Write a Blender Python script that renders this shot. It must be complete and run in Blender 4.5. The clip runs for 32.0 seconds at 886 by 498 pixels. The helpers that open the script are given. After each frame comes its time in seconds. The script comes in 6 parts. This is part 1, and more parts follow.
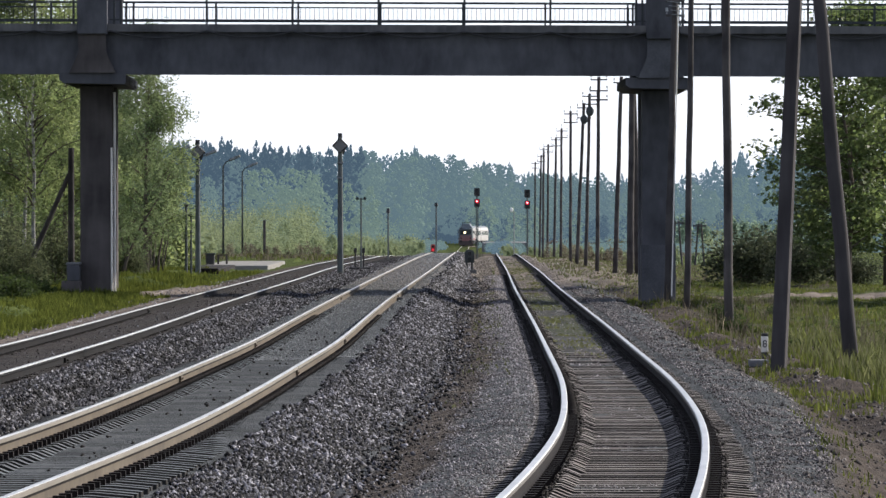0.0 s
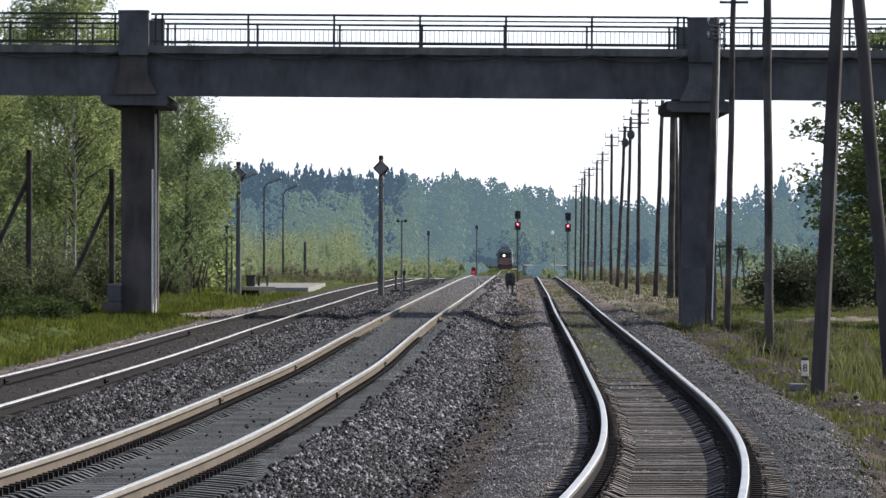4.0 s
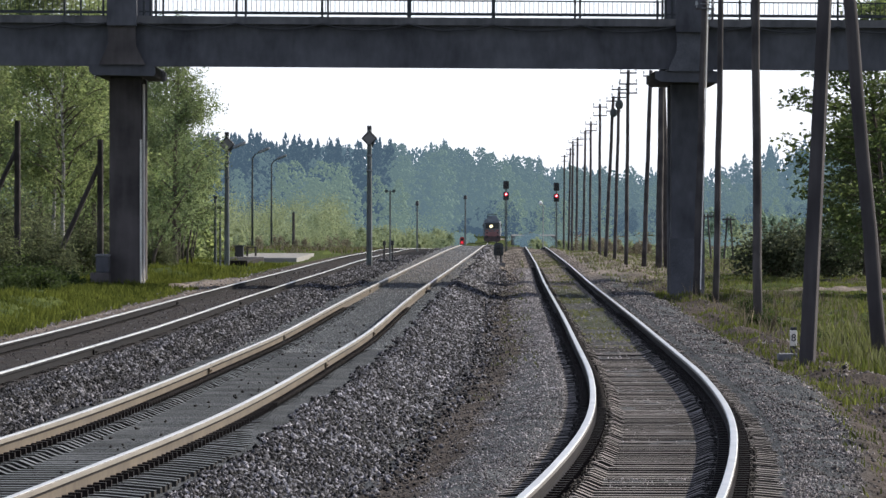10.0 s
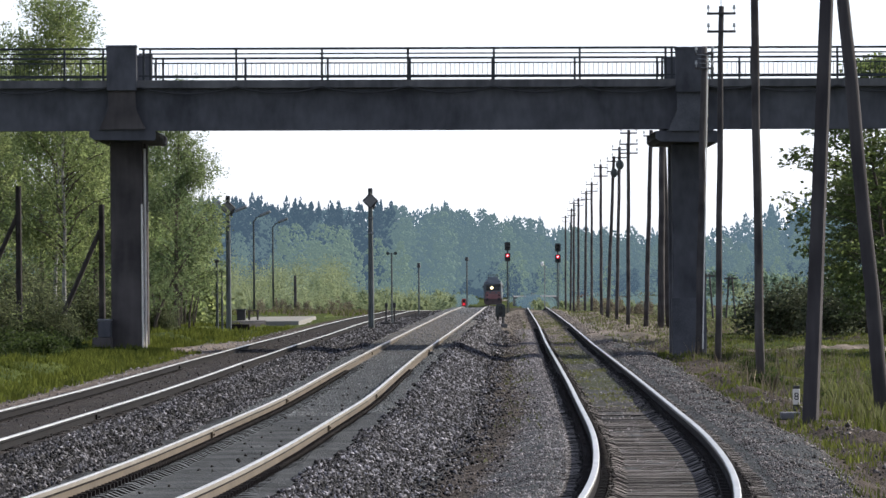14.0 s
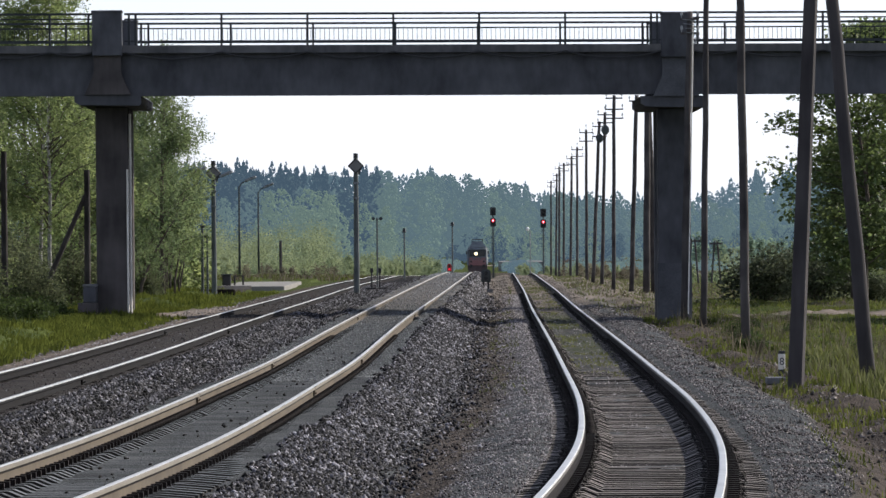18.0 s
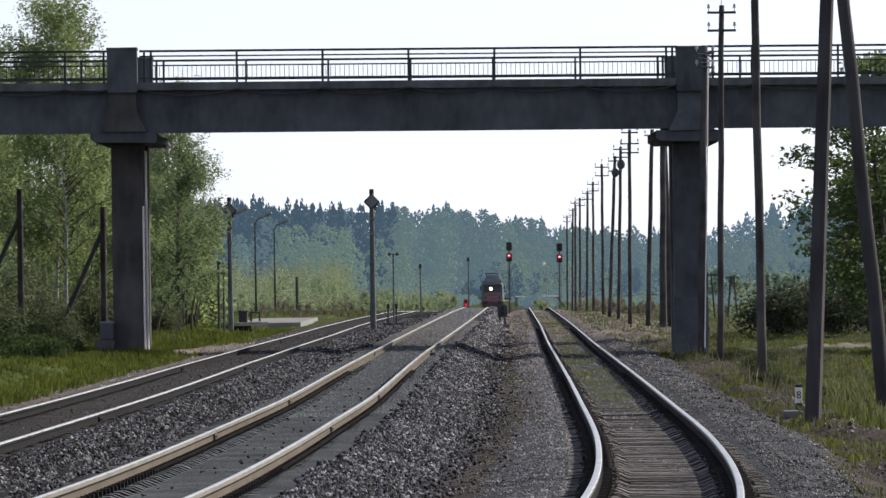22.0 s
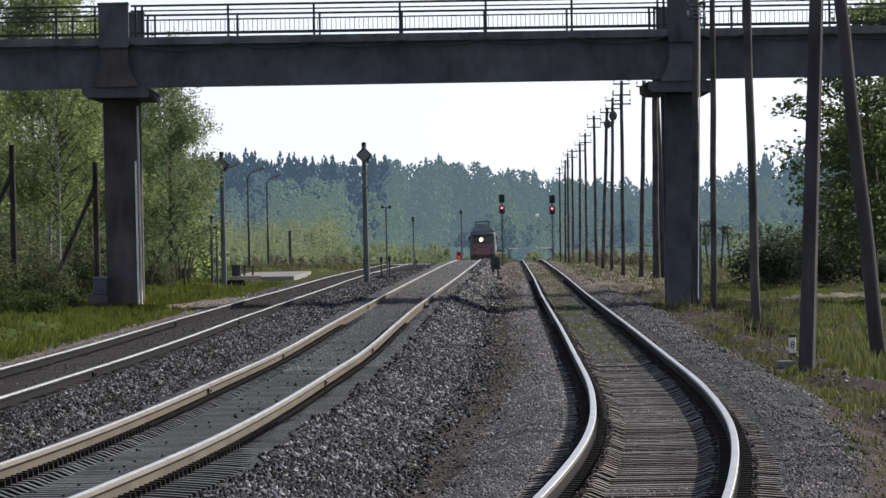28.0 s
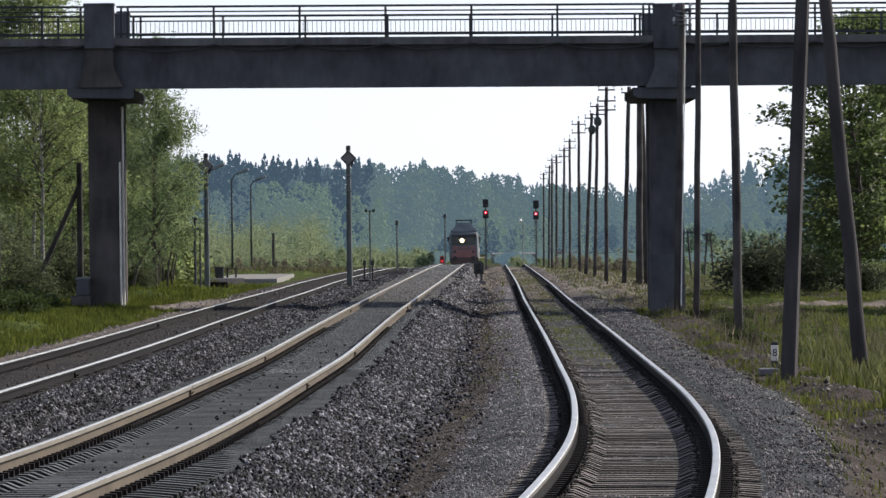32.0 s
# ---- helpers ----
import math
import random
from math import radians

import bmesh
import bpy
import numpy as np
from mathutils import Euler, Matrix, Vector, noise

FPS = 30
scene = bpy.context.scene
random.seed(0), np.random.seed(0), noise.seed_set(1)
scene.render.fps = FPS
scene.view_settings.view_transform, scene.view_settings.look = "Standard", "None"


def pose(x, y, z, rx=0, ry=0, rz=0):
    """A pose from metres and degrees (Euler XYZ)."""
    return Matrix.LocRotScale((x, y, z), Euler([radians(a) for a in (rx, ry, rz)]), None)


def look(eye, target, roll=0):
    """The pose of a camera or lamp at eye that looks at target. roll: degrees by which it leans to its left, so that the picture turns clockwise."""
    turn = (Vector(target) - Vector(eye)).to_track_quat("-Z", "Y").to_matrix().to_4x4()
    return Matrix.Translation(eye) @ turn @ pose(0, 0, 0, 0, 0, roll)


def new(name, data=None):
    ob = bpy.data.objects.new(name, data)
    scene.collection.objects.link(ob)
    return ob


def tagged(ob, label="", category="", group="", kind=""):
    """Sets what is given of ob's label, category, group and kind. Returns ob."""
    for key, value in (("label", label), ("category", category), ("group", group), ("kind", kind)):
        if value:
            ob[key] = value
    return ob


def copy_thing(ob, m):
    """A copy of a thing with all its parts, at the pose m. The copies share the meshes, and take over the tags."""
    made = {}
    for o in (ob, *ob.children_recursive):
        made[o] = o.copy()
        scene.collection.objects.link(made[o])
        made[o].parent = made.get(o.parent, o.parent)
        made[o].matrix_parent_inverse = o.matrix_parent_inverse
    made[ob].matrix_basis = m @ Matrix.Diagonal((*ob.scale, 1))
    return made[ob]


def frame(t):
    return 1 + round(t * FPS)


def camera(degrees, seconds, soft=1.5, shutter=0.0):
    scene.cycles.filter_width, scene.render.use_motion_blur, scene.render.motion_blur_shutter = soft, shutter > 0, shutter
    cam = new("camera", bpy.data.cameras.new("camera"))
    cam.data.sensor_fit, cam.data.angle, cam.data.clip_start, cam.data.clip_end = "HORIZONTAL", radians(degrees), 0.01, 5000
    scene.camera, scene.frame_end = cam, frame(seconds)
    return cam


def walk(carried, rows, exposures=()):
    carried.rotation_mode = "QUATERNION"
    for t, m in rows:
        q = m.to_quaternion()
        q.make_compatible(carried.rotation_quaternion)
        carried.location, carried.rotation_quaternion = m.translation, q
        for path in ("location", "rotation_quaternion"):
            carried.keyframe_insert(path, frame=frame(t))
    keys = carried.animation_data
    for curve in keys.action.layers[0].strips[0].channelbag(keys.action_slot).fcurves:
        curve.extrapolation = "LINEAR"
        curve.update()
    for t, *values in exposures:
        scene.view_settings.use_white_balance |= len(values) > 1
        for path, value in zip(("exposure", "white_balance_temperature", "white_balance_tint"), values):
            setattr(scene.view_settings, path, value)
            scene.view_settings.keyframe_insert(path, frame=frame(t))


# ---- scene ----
cam = camera(7.476, 32.0, soft=1.5)
EYE = 2.22
# seconds, yaw, pitch, roll of a hand-held camera that stays in one place
TURNS = [
    (0.0, -0.2754, -0.1926, -0.143),
    (0.5, -0.2064, -0.1616, -0.228),
    (1.0, -0.1785, -0.1249, -0.267),
    (1.5, -0.1759, -0.0812, -0.214),
    (2.0, 0.0539, -0.0540, -0.156),
    (2.5, 0.0093, -0.0824, -0.114),
    (4.5, 0.0896, 0.0140, 0.101),
    (5.0, 0.0743, -0.2768, 0.042),
    (5.5, -0.0197, -0.1053, -0.177),
    (6.0, 0.0000, -0.0001, -0.004),
    (6.5, 0.0010, -0.0938, -0.035),
    (7.0, 0.0195, -0.1550, -0.115),
    (7.5, 0.0447, -0.1841, -0.345),
    (8.0, 0.0377, -0.1044, -0.324),
    (8.5, 0.0322, -0.1313, -0.207),
    (9.0, 0.0049, -0.0474, -0.175),
    (9.5, 0.0245, -0.1254, 0.039),
    (10.0, -0.0306, -0.2535, 0.026),
    (10.5, -0.0090, -0.0910, -0.142),
    (11.0, 0.0691, -0.1391, -0.186),
    (11.5, -0.0800, -0.0915, -0.256),
    (12.0, -0.1295, 0.1948, -0.091),
    (12.5, -0.0536, 0.2182, -0.175),
    (13.0, 0.0211, -0.1483, -0.187),
    (13.5, -0.0028, -0.0061, -0.226),
    (14.0, -0.0187, 0.2690, -0.502),
    (14.5, -0.0807, 0.3971, -0.446),
    (15.0, -0.0985, 0.4344, -0.488),
    (15.5, -0.0788, 0.4021, -0.354),
    (17.5, -0.0880, 0.0591, -0.316),
    (18.0, -0.1391, -0.0268, -0.515),
    (18.5, -0.1217, 0.1806, -0.361),
    (19.0, -0.1646, 0.0838, -0.287),
    (19.5, -0.0877, 0.0783, 0.118),
    (20.0, -0.1761, -0.0063, -0.256),
    (20.5, -0.2713, -0.1371, -0.405),
    (21.0, -0.3090, -0.1155, -0.601),
    (21.5, -0.1090, 0.1964, -0.655),
    (22.0, -0.0055, 0.2738, -0.819),
    (22.5, 0.0088, 0.0038, -1.165),
    (23.0, -0.0554, -0.0211, -1.326),
    (23.5, -0.1072, -0.0710, -1.149),
    (24.0, -0.2420, -0.1146, -0.794),
    (24.5, -0.2480, -0.0978, -0.894),
    (25.0, -0.0754, -0.1296, -0.894),
    (25.5, -0.0292, -0.0615, -0.957),
    (27.5, -0.0022, -0.0839, -1.124),
    (28.0, -0.0583, -0.1274, -1.238),
    (28.5, -0.1314, -0.0986, -1.240),
    (29.0, -0.1728, -0.1482, -1.027),
    (29.5, -0.2265, -0.2227, -0.795),
    (30.0, -0.0391, -0.2098, -0.969),
    (30.5, -0.1195, -0.2341, -0.713),
    (31.0, -0.1420, -0.2177, -0.635),
    (31.5, -0.2064, -0.0626, -0.704),
    (32.0, -0.1995, -0.0945, -0.649),
]
walk(cam, [(t, pose(0, 0, EYE, 90 + pitch, 0, yaw) @ pose(0, 0, 0, 0, 0, roll)) for t, yaw, pitch, roll in TURNS],
     exposures=[(0, 0.60), (15.5, 0.60), (18.5, 0.38), (21.5, 0.36), (32, 0.33)])

# ---- light ----
SUN_EL, SUN_AZ = 29.0, 58.0  # degrees: height, and the turn from straight ahead towards the right
world = bpy.data.worlds.new("sky")
scene.world = world
world.use_nodes = True
wn = world.node_tree.nodes
sky = wn.new("ShaderNodeTexSky")
sky.sky_type, sky.sun_disc = "NISHITA", False
sky.sun_elevation, sky.sun_rotation = radians(SUN_EL), radians(SUN_AZ)
sky.air_density, sky.dust_density, sky.ozone_density = 1.0, 0.35, 1.0
pale = wn.new("ShaderNodeHueSaturation")  # thin haze takes most of the colour out of the sky
pale.inputs["Saturation"].default_value = 0.3
world.node_tree.links.new(sky.outputs[0], pale.inputs["Color"])
cool = wn.new("ShaderNodeMix")
cool.data_type, cool.blend_type = "RGBA", "MULTIPLY"
cool.inputs["Factor"].default_value, cool.inputs["B"].default_value = 1.0, (0.93, 1.0, 1.22, 1)
world.node_tree.links.new(pale.outputs[0], cool.inputs["A"])
world.node_tree.links.new(cool.outputs["Result"], wn["Background"].inputs[0])
wn["Background"].inputs[1].default_value = 0.110
sun = new("sun", bpy.data.lights.new("sun", "SUN"))
sun.data.energy, sun.data.angle, sun.data.color = 4.8, radians(0.6), (1.0, 0.93, 0.82)
to_sun = Vector((math.sin(radians(SUN_AZ)) * math.cos(radians(SUN_EL)), math.cos(radians(SUN_AZ)) * math.cos(radians(SUN_EL)), math.sin(radians(SUN_EL))))
sun.matrix_world = look((0, 0, 40), Vector((0, 0, 40)) - to_sun)


# ---- materials ----
def material(name, a, b, scale=4.0, rough=0.8, metal=0.0, bump=0.0, fine=30.0, vary="", spread=0.25, through_light=0.0, glow=None, haze_glow=None, spec=0.5, skew=0.0, stretch=1.0):
    """A surface that wanders between the colours a and b, with coarse patches and fine grain."""
    m = bpy.data.materials.new(name)
    m.use_nodes = True
    nt = m.node_tree
    nodes, link = nt.nodes, nt.links.new
    bsdf = nodes["Principled BSDF"]
    bsdf.inputs["Roughness"].default_value, bsdf.inputs["Metallic"].default_value = rough, metal
    bsdf.inputs["Specular IOR Level"].default_value = 0.12 if rough >= 0.7 else spec
    if glow:
        bsdf.inputs["Base Color"].default_value = (*a, 1)
        bsdf.inputs["Emission Color"].default_value, bsdf.inputs["Emission Strength"].default_value = (*glow[:3], 1), glow[3]
        return m
    co = nodes.new("ShaderNodeTexCoord")
    big, small = nodes.new("ShaderNodeTexNoise"), nodes.new("ShaderNodeTexNoise")
    for n, s, det in ((big, scale, 4), (small, fine, 6)):
        n.inputs["Scale"].default_value, n.inputs["Detail"].default_value = s, det
        if stretch != 1.0:
            mp = nodes.new("ShaderNodeMapping")
            mp.inputs["Scale"].default_value = (1, 1, stretch if n is small else 1)
            link(co.outputs["Object"], mp.inputs["Vector"])
            link(mp.outputs[0], n.inputs["Vector"])
        else:
            link(co.outputs["Object"], n.inputs["Vector"])
    mixer = nodes.new("ShaderNodeMath")
    mixer.operation = "MULTIPLY_ADD"
    link(small.outputs["Fac"], mixer.inputs[0])
    mixer.inputs[1].default_value = 0.6
    half = nodes.new("ShaderNodeMath")
    half.operation = "MULTIPLY_ADD"
    link(big.outputs["Fac"], half.inputs[0])
    half.inputs[1].default_value, half.inputs[2].default_value = 1.4, -0.5
    link(half.outputs[0], mixer.inputs[2])
    ramp = nodes.new("ShaderNodeValToRGB")
    ramp.color_ramp.elements[0].color, ramp.color_ramp.elements[1].color = (*a, 1), (*b, 1)
    ramp.color_ramp.elements[0].position, ramp.color_ramp.elements[1].position = 0.15, 0.85
    link(mixer.outputs[0], ramp.inputs[0])
    out = ramp.outputs[0]
    if vary:
        if vary == "island":
            rnd = nodes.new("ShaderNodeNewGeometry").outputs["Random Per Island"]
        else:
            rnd = nodes.new("ShaderNodeObjectInfo").outputs["Random"]
        if skew:  # most pieces dark, a few pale
            pw = nodes.new("ShaderNodeMath")
            pw.operation, pw.inputs[1].default_value = "POWER", skew
            link(rnd, pw.inputs[0])
            rnd = pw.outputs[0]
        rng = nodes.new("ShaderNodeMapRange")
        rng.inputs["To Min"].default_value, rng.inputs["To Max"].default_value = 1 - spread, 1 + spread * (3.6 if skew else 1)
        link(rnd, rng.inputs["Value"])
        hsv = nodes.new("ShaderNodeHueSaturation")
        link(rng.outputs[0], hsv.inputs["Value"])
        link(out, hsv.inputs["Color"])
        out = hsv.outputs[0]
    link(out, bsdf.inputs["Base Color"])
    # an even glow of the surface that stands in for haze
    if haze_glow:
        bsdf.inputs["Emission Color"].default_value, bsdf.inputs["Emission Strength"].default_value = (*haze_glow, 1), 1.0
    if bump:
        bp = nodes.new("ShaderNodeBump")
        bp.inputs["Strength"].default_value, bp.inputs["Distance"].default_value = bump, 0.02
        link(small.outputs["Fac"], bp.inputs["Height"])
        link(bp.outputs[0], bsdf.inputs["Normal"])
    if through_light:
        leaf = nodes.new("ShaderNodeBsdfTranslucent")
        link(out, leaf.inputs["Color"])
        mix = nodes.new("ShaderNodeMixShader")
        mix.inputs[0].default_value = through_light
        link(bsdf.outputs[0], mix.inputs[1])
        link(leaf.outputs[0], mix.inputs[2])
        link(mix.outputs[0], nodes["Material Output"].inputs["Surface"])
    return m


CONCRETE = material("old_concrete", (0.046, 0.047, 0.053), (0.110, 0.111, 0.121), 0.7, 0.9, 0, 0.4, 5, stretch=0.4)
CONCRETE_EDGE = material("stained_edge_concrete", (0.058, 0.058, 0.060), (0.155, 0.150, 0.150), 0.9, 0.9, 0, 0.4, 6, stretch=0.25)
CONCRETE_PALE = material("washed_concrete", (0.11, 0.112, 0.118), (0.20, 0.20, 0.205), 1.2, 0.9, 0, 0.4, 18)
# browner concrete with upright streaks
CONCRETE_BROWN = material("brownish_concrete", (0.041, 0.037, 0.037), (0.112, 0.099, 0.095), 0.8, 0.9, 0, 0.4, 5, stretch=0.12)
# lit copy of the concrete; the sunlight is in its pale colour
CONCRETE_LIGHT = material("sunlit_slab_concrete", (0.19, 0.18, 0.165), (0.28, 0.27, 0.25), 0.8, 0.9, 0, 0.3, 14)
# greyed road colour that carries the haze
ROAD_HAZE = material("hazed_road", (0.125, 0.132, 0.135), (0.185, 0.19, 0.19), 0.3, 0.95, 0, 0.2, 3)
CONCRETE_MID = material("casing_concrete", (0.052, 0.054, 0.061), (0.112, 0.114, 0.123), 1.2, 0.9, 0, 0.4, 18)
MAST_GREY = material("mast_concrete", (0.085, 0.095, 0.092), (0.155, 0.168, 0.163), 1.2, 0.9, 0, 0.4, 14, stretch=0.15)
PLATE_GREY = material("faded_plate_paint", (0.15, 0.148, 0.145), (0.25, 0.245, 0.24), 2.0, 0.7, 0.1, 0.1, 20)
CONCRETE_POLE = material("pole_concrete", (0.032, 0.029, 0.031), (0.078, 0.071, 0.072), 0.8, 0.9, 0, 0.4, 9, stretch=0.1)
SLEEPER_GREY = material("sleeper_concrete", (0.051, 0.056, 0.061), (0.116, 0.125, 0.133), 2.0, 0.9, 0, 0.5, 25, "object", 0.3)
SLEEPER_DARK = material("sleeper_sooty", (0.035, 0.031, 0.028), (0.085, 0.075, 0.068), 2.0, 0.95, 0, 0.5, 25, "object", 0.35)
SLEEPER_BROWN = material("sleeper_dusty", (0.098, 0.088, 0.083), (0.215, 0.196, 0.186), 2.0, 0.95, 0, 0.5, 25, "object", 0.35)
POLE_WOOD = material("weathered_pole_wood", (0.033, 0.030, 0.031), (0.095, 0.086, 0.083), 1.5, 0.9, 0, 0.5, 12, stretch=0.08)
RUST = material("rail_rust", (0.076, 0.060, 0.044), (0.136, 0.110, 0.080), 0.5, 0.75, 0.1, 0.15, 6)
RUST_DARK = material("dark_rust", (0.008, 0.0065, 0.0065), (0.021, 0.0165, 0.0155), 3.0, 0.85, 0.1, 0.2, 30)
STEEL = material("polished_rail_steel", (0.46, 0.445, 0.405), (0.67, 0.65, 0.60), 0.7, 0.4, 0.8, 0.05, 14)
RAIL_DULL = material("dull_brown_rail_flank", (0.062, 0.053, 0.044), (0.125, 0.107, 0.088), 0.8, 0.6, 0.2, 0.1, 12)
RAIL_BLACK = material("near_black_rail", (0.0030, 0.0027, 0.0028), (0.010, 0.0085, 0.0085), 2.0, 0.9, 0, 0.2, 30, spec=0.1)
RAIL_FLANK = material("worn_rail_flank", (0.125, 0.106, 0.080), (0.215, 0.186, 0.145), 0.8, 0.6, 0.3, 0.1, 12)
# near-black sides that paint in the shade between the sleepers
SLEEPER_SHADE = material("shaded_sleeper_flank", (0.014, 0.0135, 0.013), (0.034, 0.032, 0.030), 3.0, 0.95, 0, 0.5, 25)
STONE = material("ballast_stone", (0.0135, 0.0133, 0.016), (0.118, 0.116, 0.130), 0.8, 0.74, 0, 0.2, 40, "island", 0.92, skew=3.8)
STONE_DULL = material("dusty_ballast_stone", (0.0135, 0.013, 0.015), (0.108, 0.106, 0.116), 0.8, 0.78, 0, 0.2, 40, "island", 0.85, skew=3.6)
STONE_BLACK = material("black_grit", (0.010, 0.009, 0.009), (0.03, 0.027, 0.025), 6.0, 0.8, 0, 0.2, 40, "island", 0.5)
STONE_SOIL = material("soil_stone", (0.05, 0.045, 0.043), (0.125, 0.113, 0.108), 0.5, 0.9, 0, 0.2, 40, "island", 0.5, skew=2.2)
STONE_FINE = material("gravel_stone", (0.100, 0.093, 0.096), (0.230, 0.217, 0.223), 0.45, 0.9, 0, 0.2, 40, "island", 0.42, skew=2.2)
STONE_SHOULDER = material("shoulder_gravel_stone", (0.072, 0.065, 0.065), (0.175, 0.161, 0.162), 0.45, 0.9, 0, 0.2, 40, "island", 0.45, skew=2.2)
STONE_EARTH = material("earthy_stone", (0.105, 0.092, 0.080), (0.205, 0.182, 0.160), 0.45, 0.9, 0, 0.2, 40, "island", 0.4, skew=1.5)
# dusty grey lifted further to stand in for haze far off
STONE_PALE = material("dusty_hazed_stone", (0.14, 0.148, 0.153), (0.26, 0.270, 0.275), 0.6, 0.9, 0, 0.2, 40, "island", 0.3)
PAINT_DARK = material("dark_green_paint", (0.03, 0.038, 0.038), (0.06, 0.07, 0.07), 3.0, 0.6, 0.2, 0.1, 30)
RAILING = material("railing_paint", (0.012, 0.016, 0.018), (0.035, 0.042, 0.045), 3.0, 0.65, 0.2, 0.1, 30)
BLACK = material("black_paint", (0.012, 0.012, 0.013), (0.03, 0.03, 0.032), 3.0, 0.6, 0, 0.1, 30)
WHITE = material("white_paint", (0.62, 0.62, 0.60), (0.80, 0.80, 0.78), 3.0, 0.7, 0, 0.1, 30)
GALV = material("galvanised_steel", (0.14, 0.15, 0.155), (0.24, 0.25, 0.26), 3.0, 0.6, 0.3, 0.1, 30)
PIPE = material("pale_pipe_paint", (0.62, 0.58, 0.52), (0.78, 0.74, 0.67), 3.0, 0.7, 0, 0.1, 30)
PORCELAIN = material("porcelain", (0.22, 0.23, 0.22), (0.34, 0.34, 0.33), 3.0, 0.3, 0, 0, 30)
# red, grey and underframe colours are lifted to stand in for haze
LOCO_RED = material("loco_red_paint", (0.215, 0.105, 0.105), (0.295, 0.150, 0.146), 1.0, 0.72, 0, 0.05, 12)
LOCO_GREY = material("loco_grey_paint", (0.094, 0.108, 0.118), (0.145, 0.164, 0.176), 1.0, 0.72, 0, 0.05, 12)
LOCO_UNDER = material("hazed_underframe", (0.075, 0.055, 0.055), (0.13, 0.10, 0.098), 2.0, 0.85, 0, 0.1, 12)
LOCO_SIDE = material("loco_side_paint", (0.26, 0.25, 0.24), (0.38, 0.365, 0.35), 1.0, 0.75, 0, 0.05, 12)
LOCO_ROOF = material("loco_roof_grey", (0.14, 0.16, 0.18), (0.23, 0.255, 0.28), 1.0, 0.7, 0.1, 0.05, 12)
CREAM = material("carriage_cream_paint", (0.38, 0.36, 0.34), (0.50, 0.47, 0.45), 0.6, 0.45, 0, 0.05, 12)
GLASS = material("dark_window_glass", (0.015, 0.018, 0.02), (0.03, 0.035, 0.04), 2.0, 0.08, 0, 0, 20)
LAMP_WARM = material("headlight_glow", (1, 0.9, 0.7), (1, 1, 1), glow=(1.0, 0.82, 0.45, 2.0))
LAMP_RED = material("red_lens_glow", (0.6, 0.02, 0.03), (1, 1, 1), glow=(1.0, 0.04, 0.07, 0.7))
LAMP_CORE = material("red_lens_core", (0.9, 0.3, 0.3), (1, 1, 1), glow=(1.0, 0.5, 0.6, 3.0))
RED_PAINT = material("red_paint", (0.35, 0.03, 0.03), (0.5, 0.06, 0.05), 3.0, 0.6, 0, 0.1, 30)
BARK_BIRCH = material("birch_bark", (0.07, 0.064, 0.06), (0.46, 0.445, 0.42), 5.0, 0.85, 0, 0.3, 18)
BARK = material("dark_bark", (0.05, 0.042, 0.035), (0.12, 0.10, 0.085), 4.0, 0.95, 0, 0.5, 25)
LEAF_BIRCH = material("birch_leaf", (0.090, 0.138, 0.052), (0.254, 0.290, 0.120), 0.55, 0.6, 0, 0, 3, "island", 0.22, 0.76)
LEAF_ALDER = material("alder_leaf", (0.069, 0.107, 0.041), (0.185, 0.220, 0.088), 0.4, 0.6, 0, 0, 3, "island", 0.25, 0.7)
# greyer, darker copy of the birch leaf; its shade is in the colour
LEAF_GREY = material("shaded_birch_leaf", (0.075, 0.118, 0.055), (0.205, 0.245, 0.115), 0.4, 0.6, 0, 0, 3, "island", 0.22, 0.74)
LEAF_MAPLE = material("maple_leaf", (0.060, 0.098, 0.038), (0.162, 0.198, 0.068), 0.5, 0.55, 0, 0, 3, "island", 0.5, 0.6)
LEAF_SHRUB = material("shrub_leaf", (0.034, 0.046, 0.029), (0.092, 0.102, 0.058), 0.7, 0.7, 0, 0, 3, "island", 0.5, 0.4)
LEAF_NETTLE = material("nettle_leaf", (0.022, 0.036, 0.012), (0.068, 0.092, 0.028), 0.6, 0.7, 0, 0, 3, "island", 0.4, 0.5)
LEAF_BRUSH = material("brush_leaf", (0.040, 0.054, 0.031), (0.142, 0.158, 0.080), 1.1, 0.7, 0, 0, 3, "island", 0.4, 0.6)
# leaf greens paled and blued in place of haze
LEAF_WILLOW = material("hazed_willow_leaf", (0.162, 0.212, 0.130), (0.275, 0.305, 0.162), 0.2, 0.7, 0, 0, 1, "island", 0.1, 0.6)
LEAF_FAR = material("hazed_far_broadleaf", (0.15, 0.22, 0.17), (0.21, 0.28, 0.20), 0.03, 0.8, 0, 0, 0.3, "island", 0.3, 0.6)
GRASS = material("grass_blade", (0.036, 0.052, 0.013), (0.150, 0.165, 0.040), 0.55, 0.75, 0, 0, 2, "island", 0.4, 0.55)
GRASS_FRESH = material("fresh_grass_blade", (0.026, 0.038, 0.009), (0.150, 0.168, 0.035), 0.7, 0.85, 0, 0, 2, "island", 0.35, 0.5, spec=0.08)
SCRUB = material("brown_scrub", (0.11, 0.095, 0.07), (0.20, 0.178, 0.125), 0.3, 0.85, 0, 0, 1, "island", 0.35, 0.4)
GRASS_OLIVE = material("olive_grass_blade", (0.072, 0.083, 0.037), (0.175, 0.180, 0.080), 0.3, 0.75, 0, 0, 2, "island", 0.4, 0.55)
GRASS_DRY = material("dry_stalk", (0.12, 0.10, 0.072), (0.22, 0.185, 0.132), 0.5, 0.85, 0, 0, 3, "island", 0.4, 0.2)
